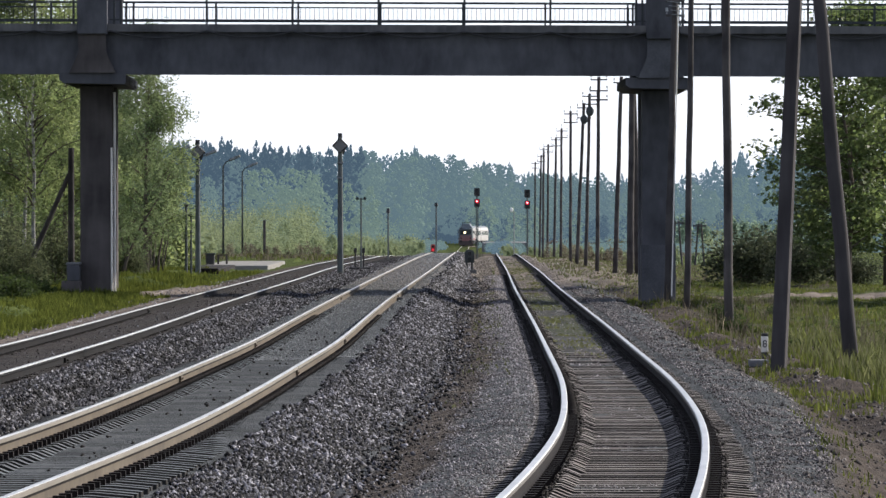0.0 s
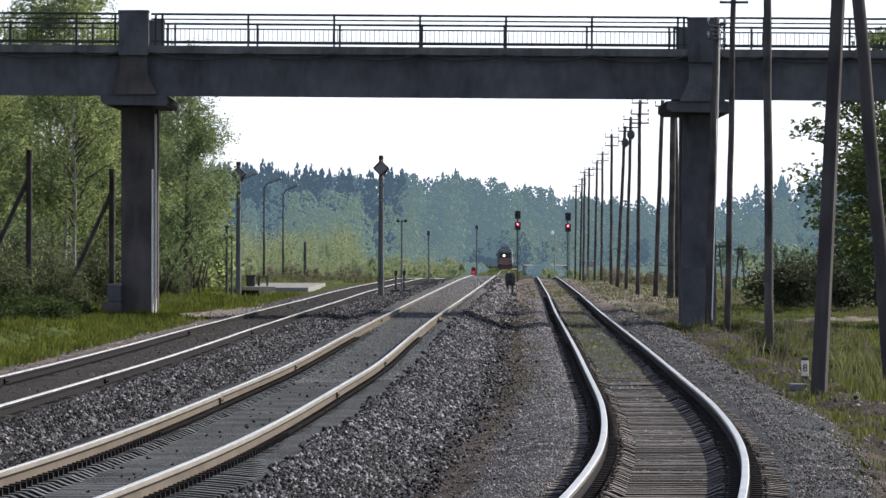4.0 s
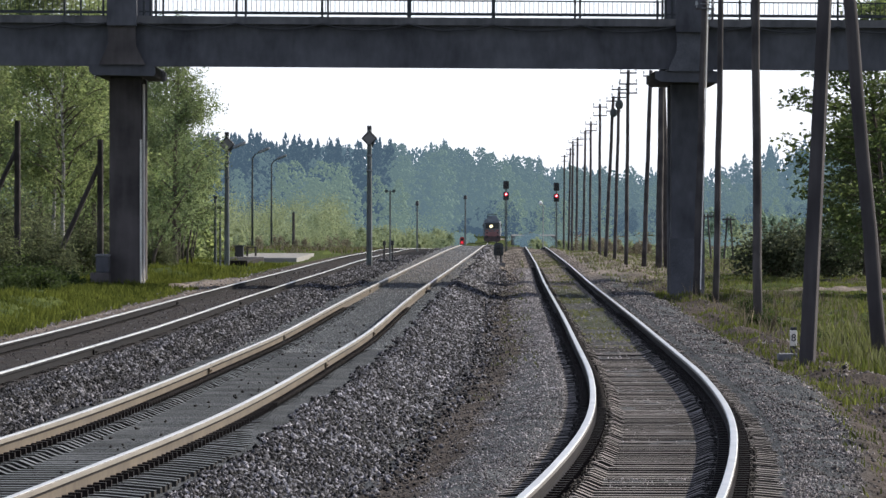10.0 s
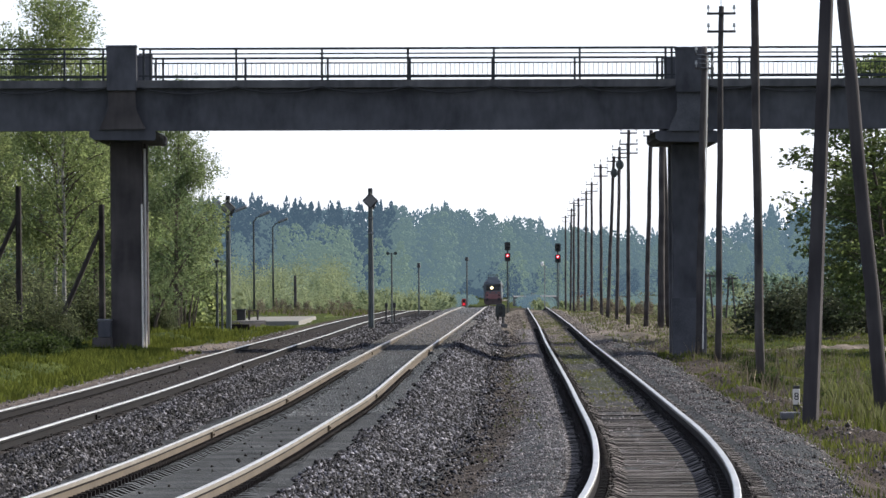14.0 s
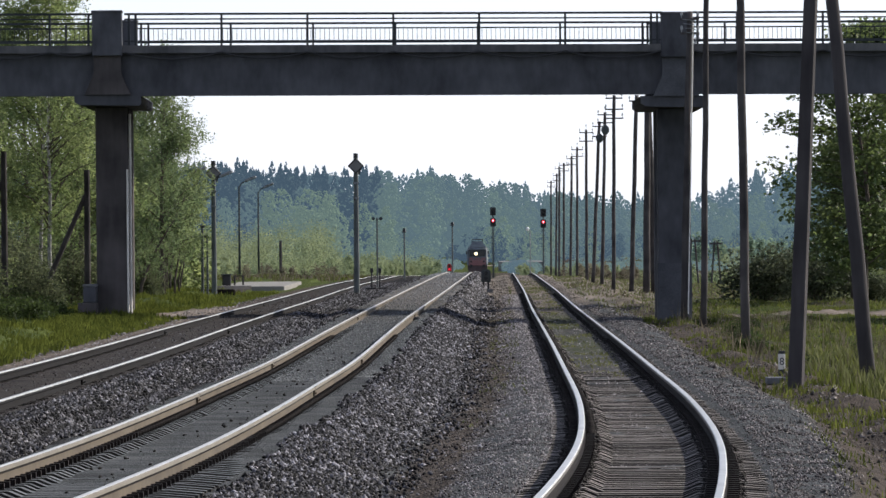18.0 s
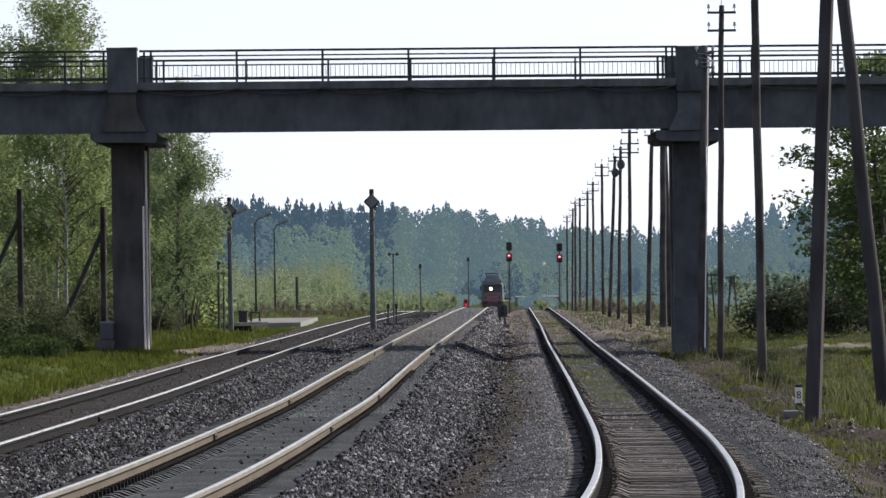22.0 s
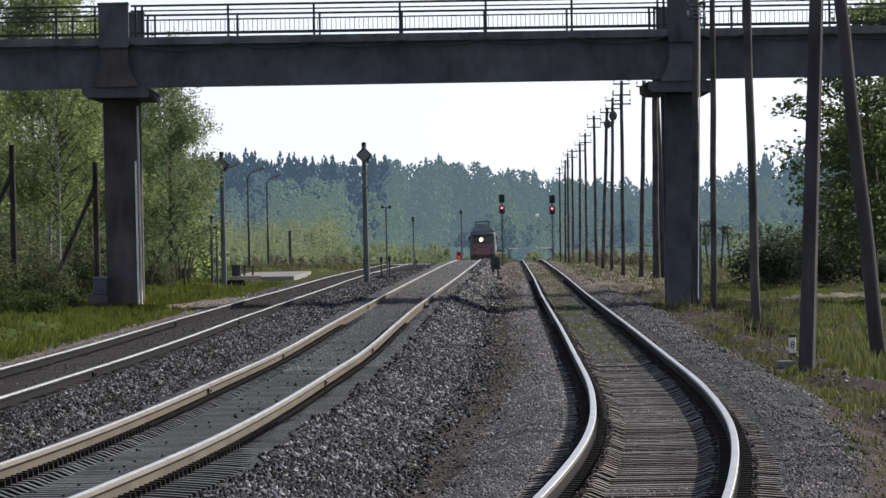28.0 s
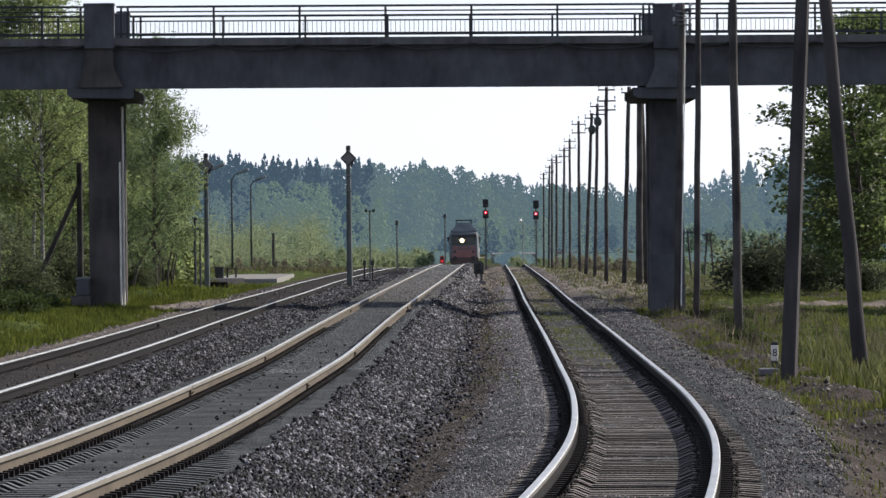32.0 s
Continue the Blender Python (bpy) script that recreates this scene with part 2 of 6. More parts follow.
# far trees whose haze is a bluish glow in the material
HAZY_SPRUCE = material("hazy_distant_spruce", (0.010, 0.019, 0.020), (0.036, 0.054, 0.048), 0.10, 0.9, 0, 0, 0.25, "island", 0.06, 0.3, haze_glow=(0.100, 0.158, 0.205))
HAZY_DARK = material("hazy_dark_spruce", (0.007, 0.014, 0.016), (0.025, 0.038, 0.036), 0.10, 0.9, 0, 0, 0.25, "island", 0.06, 0.3, haze_glow=(0.062, 0.101, 0.146))
HAZY_BROAD = material("hazy_distant_broadleaf", (0.010, 0.020, 0.016), (0.055, 0.082, 0.050), 0.10, 0.9, 0, 0, 0.25, "island", 0.06, 0.35, haze_glow=(0.116, 0.177, 0.216))
HAZY_PALE = material("hazy_distant_pale_leaf", (0.014, 0.028, 0.020), (0.078, 0.110, 0.062), 0.10, 0.9, 0, 0, 0.25, "island", 0.06, 0.35, haze_glow=(0.127, 0.190, 0.212))
HAZY_BIRCH = material("hazy_distant_birch", (0.05, 0.085, 0.05), (0.12, 0.16, 0.085), 0.10, 0.9, 0, 0, 0.25, "island", 0.06, 0.35, haze_glow=(0.122, 0.175, 0.178))


# ---- building helpers ----
def link_mesh(name, me, mat, parent=None, label=""):
    me.materials.append(mat)
    ob = new(name, me)
    if parent is not None:
        ob.parent = parent
    return tagged(ob, label)


def part(name, bm, mat, parent=None, label="", smooth=False):
    """One bmesh as one mesh object under its thing or part."""
    me = bpy.data.meshes.new(name)
    bm.to_mesh(me)
    bm.free()
    if smooth:
        me.polygons.foreach_set("use_smooth", [True] * len(me.polygons))
    return link_mesh(name, me, mat, parent, label)


def raw(name, verts, faces, mat, parent=None, label=""):
    me = bpy.data.meshes.new(name)
    me.from_pydata(verts, [], faces)
    me.update()
    return link_mesh(name, me, mat, parent, label)


def quads(name, v, n, mat, parent=None, label=""):
    """A mesh of separate n-cornered faces; v has shape (faces * n, 3)."""
    me = bpy.data.meshes.new(name)
    v = np.ascontiguousarray(v, dtype=np.float32)
    count = len(v) // n
    me.vertices.add(len(v))
    me.vertices.foreach_set("co", v.ravel())
    me.loops.add(len(v))
    me.loops.foreach_set("vertex_index", np.arange(len(v), dtype=np.int32))
    me.polygons.add(count)
    me.polygons.foreach_set("loop_start", np.arange(0, len(v), n, dtype=np.int32))
    me.update(calc_edges=True)
    return link_mesh(name, me, mat, parent, label)


def solids(name, verts, tris, mat, parent=None, label=""):
    """A mesh of many small closed solids: verts (n, k, 3), tris (m, 3) for one solid."""
    n, k, _ = verts.shape
    f = (tris[None] + (np.arange(n) * k)[:, None, None]).reshape(-1, 3).astype(np.int32)
    me = bpy.data.meshes.new(name)
    me.vertices.add(n * k)
    me.vertices.foreach_set("co", verts.astype(np.float32).ravel())
    me.loops.add(f.size)
    me.loops.foreach_set("vertex_index", f.ravel())
    me.polygons.add(len(f))
    me.polygons.foreach_set("loop_start", np.arange(0, f.size, 3, dtype=np.int32))
    me.update(calc_edges=True)
    return link_mesh(name, me, mat, parent, label)


def box(bm, x0, x1, y0, y1, z0, z1, bevel=0.0, turn=None):
    m = Matrix.Translation(((x0 + x1) / 2, (y0 + y1) / 2, (z0 + z1) / 2)) @ Matrix.Diagonal((x1 - x0, y1 - y0, z1 - z0, 1))
    r = bmesh.ops.create_cube(bm, size=1, matrix=(turn @ m) if turn else m)
    if bevel:
        edges = {e for v in r["verts"] for e in v.link_edges}
        bmesh.ops.bevel(bm, geom=list(edges), offset=bevel, segments=1, affect="EDGES")


def tube(bm, a, b, r0, r1, sides=8, caps=True):
    """A tapered rod from a to b."""
    a, b = Vector(a), Vector(b)
    d = b - a
    m = Matrix.Translation((a + b) / 2) @ d.to_track_quat("Z", "Y").to_matrix().to_4x4()
    bmesh.ops.create_cone(bm, cap_ends=caps, segments=sides, radius1=r0, radius2=r1, depth=d.length, matrix=m)


def bent_tube(bm, pts, radii, sides=7):
    """A tapered tube through the points, in one piece."""
    rings = []
    for i, p in enumerate(pts):
        d = Vector(pts[min(i + 1, len(pts) - 1)]) - Vector(pts[max(i - 1, 0)])
        q = Vector((0, 0, 1)).rotation_difference(d)
        rings.append([bm.verts.new(Vector(p) + q @ Vector((radii[i] * math.cos(k * 2 * math.pi / sides), radii[i] * math.sin(k * 2 * math.pi / sides), 0))) for k in range(sides)])
    for r, s in zip(rings, rings[1:]):
        for k in range(sides):
            bm.faces.new((r[k], r[(k + 1) % sides], s[(k + 1) % sides], s[k]))
    bm.faces.new(rings[0][::-1])
    bm.faces.new(rings[-1])


def prism(bm, outline, y0, y1):
    """An outline in x and z, drawn out from y0 to y1."""
    a = [bm.verts.new((x, y0, z)) for x, z in outline]
    b = [bm.verts.new((x, y1, z)) for x, z in outline]
    n = len(a)
    bm.faces.new(a)
    bm.faces.new(b[::-1])
    for i in range(n):
        bm.faces.new((a[(i + 1) % n], a[i], b[i], b[(i + 1) % n]))


def thing(name, label, category, m=None, group="", kind=""):
    ob = new(name)
    ob.empty_display_size = 0.2
    if m is not None:
        ob.matrix_world = m
    return tagged(ob, label, category, group, kind)


# ---- the plan: three tracks, as distance and sideways place, and heights of their rail tops ----
TRACK_1 = ([40, 56, 62, 67, 72, 79, 88, 98, 112, 128, 152, 186, 240, 336, 564, 800, 1000],
           [0.55, 1.6, 1.88, 2.13, 2.37, 2.6, 2.8, 3.0, 3.15, 3.33, 3.6, 3.95, 4.5, 5.6, 7.95, 10.35, 12.4])
TRACK_2 = ([40, 56, 67, 72, 77, 84, 91, 101, 112, 122, 138, 162, 192, 223, 268, 355, 455, 705, 1310, 1420, 1450, 1480, 1520, 1560, 1600],
           [-4.7, -4.0, -3.49, -3.3, -3.14, -2.99, -2.82, -2.65, -2.45, -2.22, -2.02, -1.77, -1.42, -0.85, -0.05, 1.22, 2.2, 4.65, 10.4, 11.5, 12.6, 14.6, 18.4, 23.6, 30.0])
TRACK_3 = ([60, 90, 113, 125, 146, 173, 188, 210, 234, 264, 316, 366, 456, 560, 700],
           [-7.0, -6.55, -6.24, -6.1, -5.95, -5.83, -5.7, -5.57, -5.38, -5.12, -4.8, -4.3, -2.7, -0.2, 3.4])
RISE_1 = ([0, 470, 564, 705, 970, 1500], [0, 0, -0.05, -1.1, -2.0, -2.3])
RISE_2 = ([0, 110, 162, 192, 223, 268, 355, 455, 560, 705, 820, 970, 1310, 1700], [0.05, 0.06, 0.13, 0.17, 0.30, 0.46, 0.62, 0.47, -0.15, -1.0, -1.6, -1.9, -2.0, -2.1])
RISE_3 = ([0, 360, 456, 560, 705, 970], [0.2, 0.2, 0.25, -0.25, -1.1, -2.0])


def smooth_path(table):
    """Even samples through a table of knots, rounded between them."""
    ys, xs = np.array(table[0], float), np.array(table[1], float)
    grid = np.arange(ys[0], ys[-1] + 0.5, 1.0)
    v = np.interp(grid, ys, xs)
    for _ in range(6):
        pad = np.concatenate(([2 * v[0] - v[4 - k] for k in range(4)], v, [2 * v[-1] - v[-2 - k] for k in range(4)]))
        v = np.convolve(pad, np.ones(9) / 9, "valid")
    return grid, v


PATHS = {1: (smooth_path(TRACK_1), smooth_path(RISE_1)), 2: (smooth_path(TRACK_2), smooth_path(RISE_2)), 3: (smooth_path(TRACK_3), smooth_path(RISE_3))}


def centre(k, y):
    return np.interp(y, *PATHS[k][0])


def top(k, y):
    return np.interp(y, *PATHS[k][1])


def fall(y):
    return np.interp(y, [0, 480, 705, 970, 1400], [0, 0, -1.3, -2.3, -2.5])


def shoulder(y):
    """How far from the siding's middle its gravel shoulder ends."""
    return np.interp(y, [55, 75, 100, 200], [1.62, 1.85, 2.3, 2.5])


def bumpy(x, y, size, seed):
    """Smooth random heights from -1 to 1, about size metres apart."""
    u, v = np.asarray(x, float) / size, np.asarray(y, float) / size
    i, j = np.floor(u), np.floor(v)
    f, g = u - i, v - j
    f, g = f * f * (3 - 2 * f), g * g * (3 - 2 * g)

    def knot(a, b):
        h = np.sin(a * 12.9898 + b * 78.233 + seed * 37.719) * 43758.5453
        return 2 * (h - np.floor(h)) - 1

    return (knot(i, j) * (1 - f) + knot(i + 1, j) * f) * (1 - g) + (knot(i, j + 1) * (1 - f) + knot(i + 1, j + 1) * f) * g


def bed_edge(y):
    """Where the main line's dark ballast gives way to brown gravel."""
    return centre(2, y) + np.interp(y, [55, 66, 80, 95, 112, 135, 270, 330], [2.86, 2.78, 2.7, 2.72, 2.85, 2.8, 2.35, 1.95]) + 0.12 * bumpy(y * 0, y, 3.0, 7) + 0.07 * bumpy(y * 0, y, 0.9, 8)


def ground(x, y):
    """Height of the ground: ballast beds round the tracks, verges beside them, and a slow fall far off."""
    x, y = np.asarray(x, float), np.asarray(y, float)
    c1, c2, c3 = centre(1, y), centre(2, y), np.minimum(centre(3, y), centre(2, y) - 3.4)
    t1, t2, t3 = top(1, y) - 0.285, top(2, y) - 0.275, top(3, y) - 0.13
    f = fall(y)
    left = 0.02 + f
    right = -0.42 + f + np.interp(y, [0, 150, 240, 340], [0, 0, 0.15, 0.35])
    cover_2 = np.interp(y, [60, 80, 170, 260], [0, 0.08, 0.095, 0.19])  # ballast hides the sleeper ends further off
    crib_2 = np.interp(y, [52, 74, 170, 260], [0.012, 0.036, 0.05, 0.19])
    end_1, ridge_1 = np.interp(y, [48, 62, 90], [0.07, 0.09, 0.105]), np.interp(y, [50, 60, 84], [0.055, 0.095, 0.14])
    cover_1, fill_1 = np.interp(y, [62, 105], [0, 0.075]), np.interp(y, [80, 165], [0, 0.055]) + np.clip(0.016 + 0.022 * bumpy(x, y, 1.6, 9), -0.01, 0.04) * np.interp(y, [90, 160], [1, 0])
    low = np.minimum(t2 - 0.2, t1 - 0.03 + 0.15 * (t2 - t1))
    xs = [c3 - 60, c3 - 9, c3 - 3.0, c3 - 1.75, c3 + 1.6, (c2 + c3) / 2, c2 - 1.6, c2 - 1.0, c2 - 0.9, c2 + 0.9, c2 + 1.0, c2 + np.interp(y, [200, 260], [1.6, 1.35]), c2 + np.interp(y, [200, 260], [2.7, 1.95]), c1 - 2.2, c1 - 1.5, c1 - 1.22, c1 - 1.0, c1 - 0.9, c1 + 0.9, c1 + 1.0, c1 + 1.25, c1 + 1.55, c1 + 1.95, c1 + 2.9, c1 + 12, c1 + 60]
    zs = [left + 0.2, left, left - 0.06, t3 - 0.03, t3, (t2 + t3) / 2 - 0.08, t2 + cover_2, t2 + cover_2 * 1.25, t2 + crib_2, t2 + crib_2, t2 + cover_2 * 1.25, t2 + cover_2, low, t1 - 0.02, t1 + end_1, t1 + end_1 * 0.85, t1 + cover_1 * 0.5, t1 + fill_1, t1 + fill_1, t1 + cover_1 * 0.5, t1 + np.maximum(cover_1, ridge_1 * 0.75), t1 + ridge_1, t1 + ridge_1 * 0.75 - 0.03, right, right + 0.05 - np.interp(y, [260, 340, 620, 900], [0, 0.65, 0.65, 0]), right + 0.3 - np.interp(y, [260, 340, 620, 900], [0, 1.2, 1.2, 0])]
    z = np.where(x <= xs[0], zs[0], zs[-1])
    for (a, b), (p, q) in zip(zip(xs, xs[1:]), zip(zs, zs[1:])):
        w = np.clip((x - a) / np.maximum(b - a, 0.05), 0, 1)
        z = np.where((x >= a) & (x <= b), p + (q - p) * w, z)
    # knolls and hollows on the verges, ruts beside the siding
    bumps = 0.05 * np.sin(x * 0.9 + y * 0.11) * np.sin(y * 0.23 - x * 0.3)
    knolls = 0.16 * np.clip(np.sin(x * 0.8 + 1.3) * np.sin(y * 0.13 + 0.8), 0, 1)
    ruts = 0.05 * np.sin((x - c1) * 4.0 + 0.6 * np.sin(y * 0.05)) * np.clip((x - c1 - 1.7) / 0.6, 0, 1) * np.clip((c1 + 6 - x) / 1.5, 0, 1)
    verge = np.clip((x - c1 - 1.45) / 0.35, 0, 1) * np.interp(y, [40, 130, 300, 420], [1, 1, 1.6, 0])
    between = np.clip((x - c2 - 2.5) / 0.4, 0, 1) * np.clip((c1 - 1.3 - x) / 0.3, 0, 1)
    z = z + verge * (0.085 * bumpy(x, y * 0.4, 1.0, 1) + 0.05 * bumpy(x, y * 0.6, 0.45, 2)) + between * (0.03 * bumpy(x, y * 0.35, 0.6, 3) + 0.02 * bumpy(x, y * 0.6, 0.32, 4))
    humps = np.clip((c3 - 3.0 - x) / 1.5, 0, 1) * np.interp(y, [60, 320, 420], [1, 1, 0])
    z = z + humps * (0.12 * bumpy(x, y * 0.3, 1.7, 5) + 0.10 * bumpy(x, y * 0.5, 0.8, 6))
    for mx, my, mh, mw, ml in ((-10.9, 172, 0.10, 1.1, 11), (-9.3, 196, 0.12, 0.7, 9), (-9.9, 163, -0.28, 0.8, 9), (-10.6, 212, -0.22, 0.9, 7)):
        z = z + mh * np.exp(-((x - mx) / mw) ** 2 - ((y - my) / ml) ** 2)  # single grassy mounds and hollows
    z = z + ruts + np.where((x > c1 + 3.2) | (x < c3 - 3.0), bumps, 0) + np.where(x < c3 - 4.2, knolls, 0)
    return z


# ---- ground ----
def ground_material():
    """Dark ballast by the main line, brown gravel by the siding, soil and short turf on the verges."""
    m = bpy.data.materials.new("railway_ground")
    m.use_nodes = True
    nt = m.node_tree
    nodes, link = nt.nodes, nt.links.new
    bsdf = nodes["Principled BSDF"]
    bsdf.inputs["Roughness"].default_value, bsdf.inputs["Specular IOR Level"].default_value = 0.95, 0.03
    co = nodes.new("ShaderNodeTexCoord").outputs["Object"]

    def tex(scale, detail=5):
        n = nodes.new("ShaderNodeTexNoise")
        n.inputs["Scale"].default_value, n.inputs["Detail"].default_value = scale, detail
        link(co, n.inputs["Vector"])
        return n.outputs["Fac"]

    def ramp(fac, a, b, p=0.3, q=0.7):
        r = nodes.new("ShaderNodeValToRGB")
        e = r.color_ramp.elements
        e[0].color, e[1].color, e[0].position, e[1].position = (*a, 1), (*b, 1), p, q
        link(fac, r.inputs[0])
        return r.outputs[0]

    cells = nodes.new("ShaderNodeTexVoronoi")
    cells.inputs["Scale"].default_value = 24.0
    link(co, cells.inputs["Vector"])
    zone = nodes.new("ShaderNodeAttribute")
    zone.attribute_name = "zone"
    sep = nodes.new("ShaderNodeSeparateColor")
    link(zone.outputs["Color"], sep.inputs[0])
    # ballast floor darkened to stand in for shade between the stones
    stone = ramp(cells.outputs["Color"], (0.008, 0.0078, 0.0085), (0.034, 0.033, 0.035), 0.1, 0.9)
    dust = ramp(tex(9.0), (0.052, 0.056, 0.060), (0.115, 0.121, 0.126))
    coarse_dust = ramp(tex(0.7, 3), (0.5, 0.5, 0.5), (1.25, 1.24, 1.22), 0.25, 0.75)
    tone = nodes.new("ShaderNodeMix")
    tone.data_type, tone.blend_type = "RGBA", "MULTIPLY"
    tone.inputs["Factor"].default_value = 1.0
    link(dust, tone.inputs["A"])
    link(coarse_dust, tone.inputs["B"])
    gravel = tone.outputs["Result"]
    soil = ramp(tex(2.0), (0.040, 0.033, 0.029), (0.100, 0.083, 0.071))
    sand = ramp(tex(3.0), (0.15, 0.125, 0.108), (0.30, 0.255, 0.22))
    turf = ramp(tex(0.8), (0.028, 0.042, 0.011), (0.092, 0.112, 0.030))

    def blend(fac, a, b):
        x = nodes.new("ShaderNodeMix")
        x.data_type = "RGBA"
        link(fac, x.inputs["Factor"])
        link(a, x.inputs["A"])
        link(b, x.inputs["B"])
        return x.outputs["Result"]

    def ragged(channel):
        a = nodes.new("ShaderNodeMath")
        a.operation = "MULTIPLY_ADD"
        link(tex(1.3), a.inputs[0])
        a.inputs[1].default_value = 1.1
        s = nodes.new("ShaderNodeMath")
        s.operation = "MULTIPLY_ADD"
        link(channel, s.inputs[0])
        s.inputs[1].default_value, s.inputs[2].default_value = 1.6, -0.85
        link(s.outputs[0], a.inputs[2])
        a.use_clamp = True
        return a.outputs[0]

    c = blend(sep.outputs[0], gravel, stone)
    c = blend(ragged(sep.outputs[1]), c, soil)
    c = blend(ragged(sep.outputs[2]), c, turf)
    c = blend(ragged(zone.outputs["Alpha"]), c, sand)
    link(c, bsdf.inputs["Base Color"])
    bp = nodes.new("ShaderNodeBump")
    bp.inputs["Strength"].default_value, bp.inputs["Distance"].default_value = 0.7, 0.05
    link(cells.outputs["Distance"], bp.inputs["Height"])
    link(bp.outputs[0], bsdf.inputs["Normal"])
    return m


def path_sand(x, y):
    """How bare the sandy footpath is that comes from the trees towards the poles."""
    mid = 230 + 6 * np.sin((x - 9) * 0.33)
    return np.clip(1.5 - np.abs(y - mid) / 4.2, 0, 1) * np.clip((x - 9.5) / 1.5, 0, 1)


def bare_patch(x, y):
    """How bare the trodden sandy patch is on the left verge beyond the bridge."""
    c3 = np.minimum(centre(3, y), centre(2, y) - 3.4)
    return np.clip(1.5 - np.hypot((x - c3 + 2.5) / 1.1, (y - 236) / 20) + 0.25 * bumpy(x, y * 0.2, 0.8, 14), 0, 1)


def build_ground():
    ys = np.concatenate((np.arange(-30, 40, 10.0), np.arange(40, 140, 0.4), np.arange(140, 320, 1.0), np.arange(320, 620, 4.0), np.arange(620, 1700, 30.0), [2000, 3000, 4600]))
    rel = np.concatenate(([-3000, -900, -300, -120, -60], np.arange(-30, -14, 2.0), np.arange(-14, 13, 0.17), np.arange(13, 16, 0.3), np.arange(16, 40, 2.0), [60, 120, 300, 900, 3000]))
    X, Y = np.meshgrid(rel, ys)
    X = X + np.interp(Y, [0, 300, 1400, 4600], [0, 1, 9, 9])
    Z = ground(X, Y)
    rng = np.random.default_rng(5)
    c1, c2, c3 = centre(1, Y), centre(2, Y), np.minimum(centre(3, Y), centre(2, Y) - 3.4)
    Z = Z + rng.normal(0, 0.008, Z.shape) * (np.abs(X - c2) > 1.3)
    verts = np.stack((X, Y, Z), -1).reshape(-1, 3)
    r, c = X.shape
    i = np.arange(r * c).reshape(r, c)
    faces = np.stack((i[:-1, :-1], i[:-1, 1:], i[1:, 1:], i[1:, :-1]), -1).reshape(-1, 4)
    me = bpy.data.meshes.new("ground")
    me.from_pydata(verts.tolist(), [], faces.tolist())
    # red: coarse ballast, green: bare soil, blue: turf
    coarse = ((X < bed_edge(Y)) & (X > c3 + 1.1)).astype(float) * np.where(np.abs(X - c2) > 1.5, 1, 0.0) + 0.8 * (np.abs(X - c3) < 1.1)
    between = np.clip((X - bed_edge(Y)) / 0.2, 0, 1) * np.clip((bed_edge(Y) + np.interp(Y, [60, 120, 250], [1.05, 1.15, 1.5]) - X) / 0.35, 0, 1)
    inside = (np.abs(X - c1) < 0.72).astype(float)
    soil = 0.42 * (np.abs(X - c3) < 1.25) + 0.35 * (Y > 850) + np.clip((X - c1 - shoulder(Y)) / 0.5, 0, 1) + np.clip((c3 - 1.15 - X) / 0.4, 0, 1) + 0.85 * between + 0.35 * inside * np.clip((Y - 80) / 60, 0, 1) + 0.7 * (np.abs(X - c1) < 1.7) * np.interp(Y, [220, 300], [0, 1])
    turf = np.clip((X - c1 - 3.8) / 2.5, 0, 1) + np.clip((c3 - 1.9 - X) / 0.9, 0, 1) + inside * np.interp(Y, [120, 165, 260, 400], [0, 0.36, 0.30, 0.30]) * (0.8 + 0.9 * bumpy(X, Y, 12.0, 10)) + between * np.interp(Y, [60, 150, 260, 400], [0.05, 0.15, 0.3, 0.35]) + np.clip((Y - 560) / 120, 0, 1) * np.interp(Y, [700, 900], [1, 0.25])
    turf = turf + np.clip((X - c1 - 1.15) / 1.0, 0, 1) * np.interp(Y, [180, 280], [0, 0.45])
    bare = path_sand(X, Y)
    edge = np.clip(1 - np.abs(X - c3 + 1.75) / 0.55, 0, 1) * np.interp(Y, [60, 90, 240, 280], [0.2, 0.6, 0.6, 0.0])
    wide = bare_patch(X, Y)
    sand = np.maximum(np.maximum(bare, edge), wide)
    turf = np.where(Y > 1100, 1.0, turf * np.interp(Y, [850, 1000], [1, 0.5]))
    turf = np.where((X > c1 + 1.6) & (Y > 215), turf * np.clip(0.62 + 0.75 * bumpy(X, Y * 0.2, 2.6, 12), 0.1, 1), turf)
    # sandy dust, stronger far off, where it also stands in for haze
    dusty = 0.47 * (np.abs(X - c2) < 1.45) * np.interp(Y, [150, 260], [0, 1]) + (0.60 + 0.14 * bumpy(X, Y * 0.15, 1.5, 13)) * ((X > c2 + 2.0) & (X < c1 + 6.5)) * np.interp(Y, [210, 300], [0, 1])
    sand = np.maximum(sand, dusty * (Y < 800))
    turf = turf * (1 - np.maximum(bare, wide))
    col = np.stack((coarse, np.clip(soil, 0, 1), np.clip(turf, 0, 1), np.clip(sand, 0, 1)), -1).reshape(-1, 4).astype(np.float32)
    att = me.color_attributes.new("zone", "FLOAT_COLOR", "POINT")
    att.data.foreach_set("color", col.ravel())
    me.update()
    ob = link_mesh("ground", me, ground_material())
    tagged(ob, "railway ground of dark ballast, brown gravel, soil and turf", "ground", kind="structure")


build_ground()


def scatter(rng, n, y0, y1, left, right, power=1.9):
    """Random places between two sideways limits; more of them near y0."""
    y = y0 + (y1 - y0) * rng.random(n) ** power
    a, b = left(y), right(y)
    return a + (b - a) * rng.random(n), y


L_EDGE = lambda y: np.minimum(centre(3, y), centre(2, y) - 3.4) - 3.2
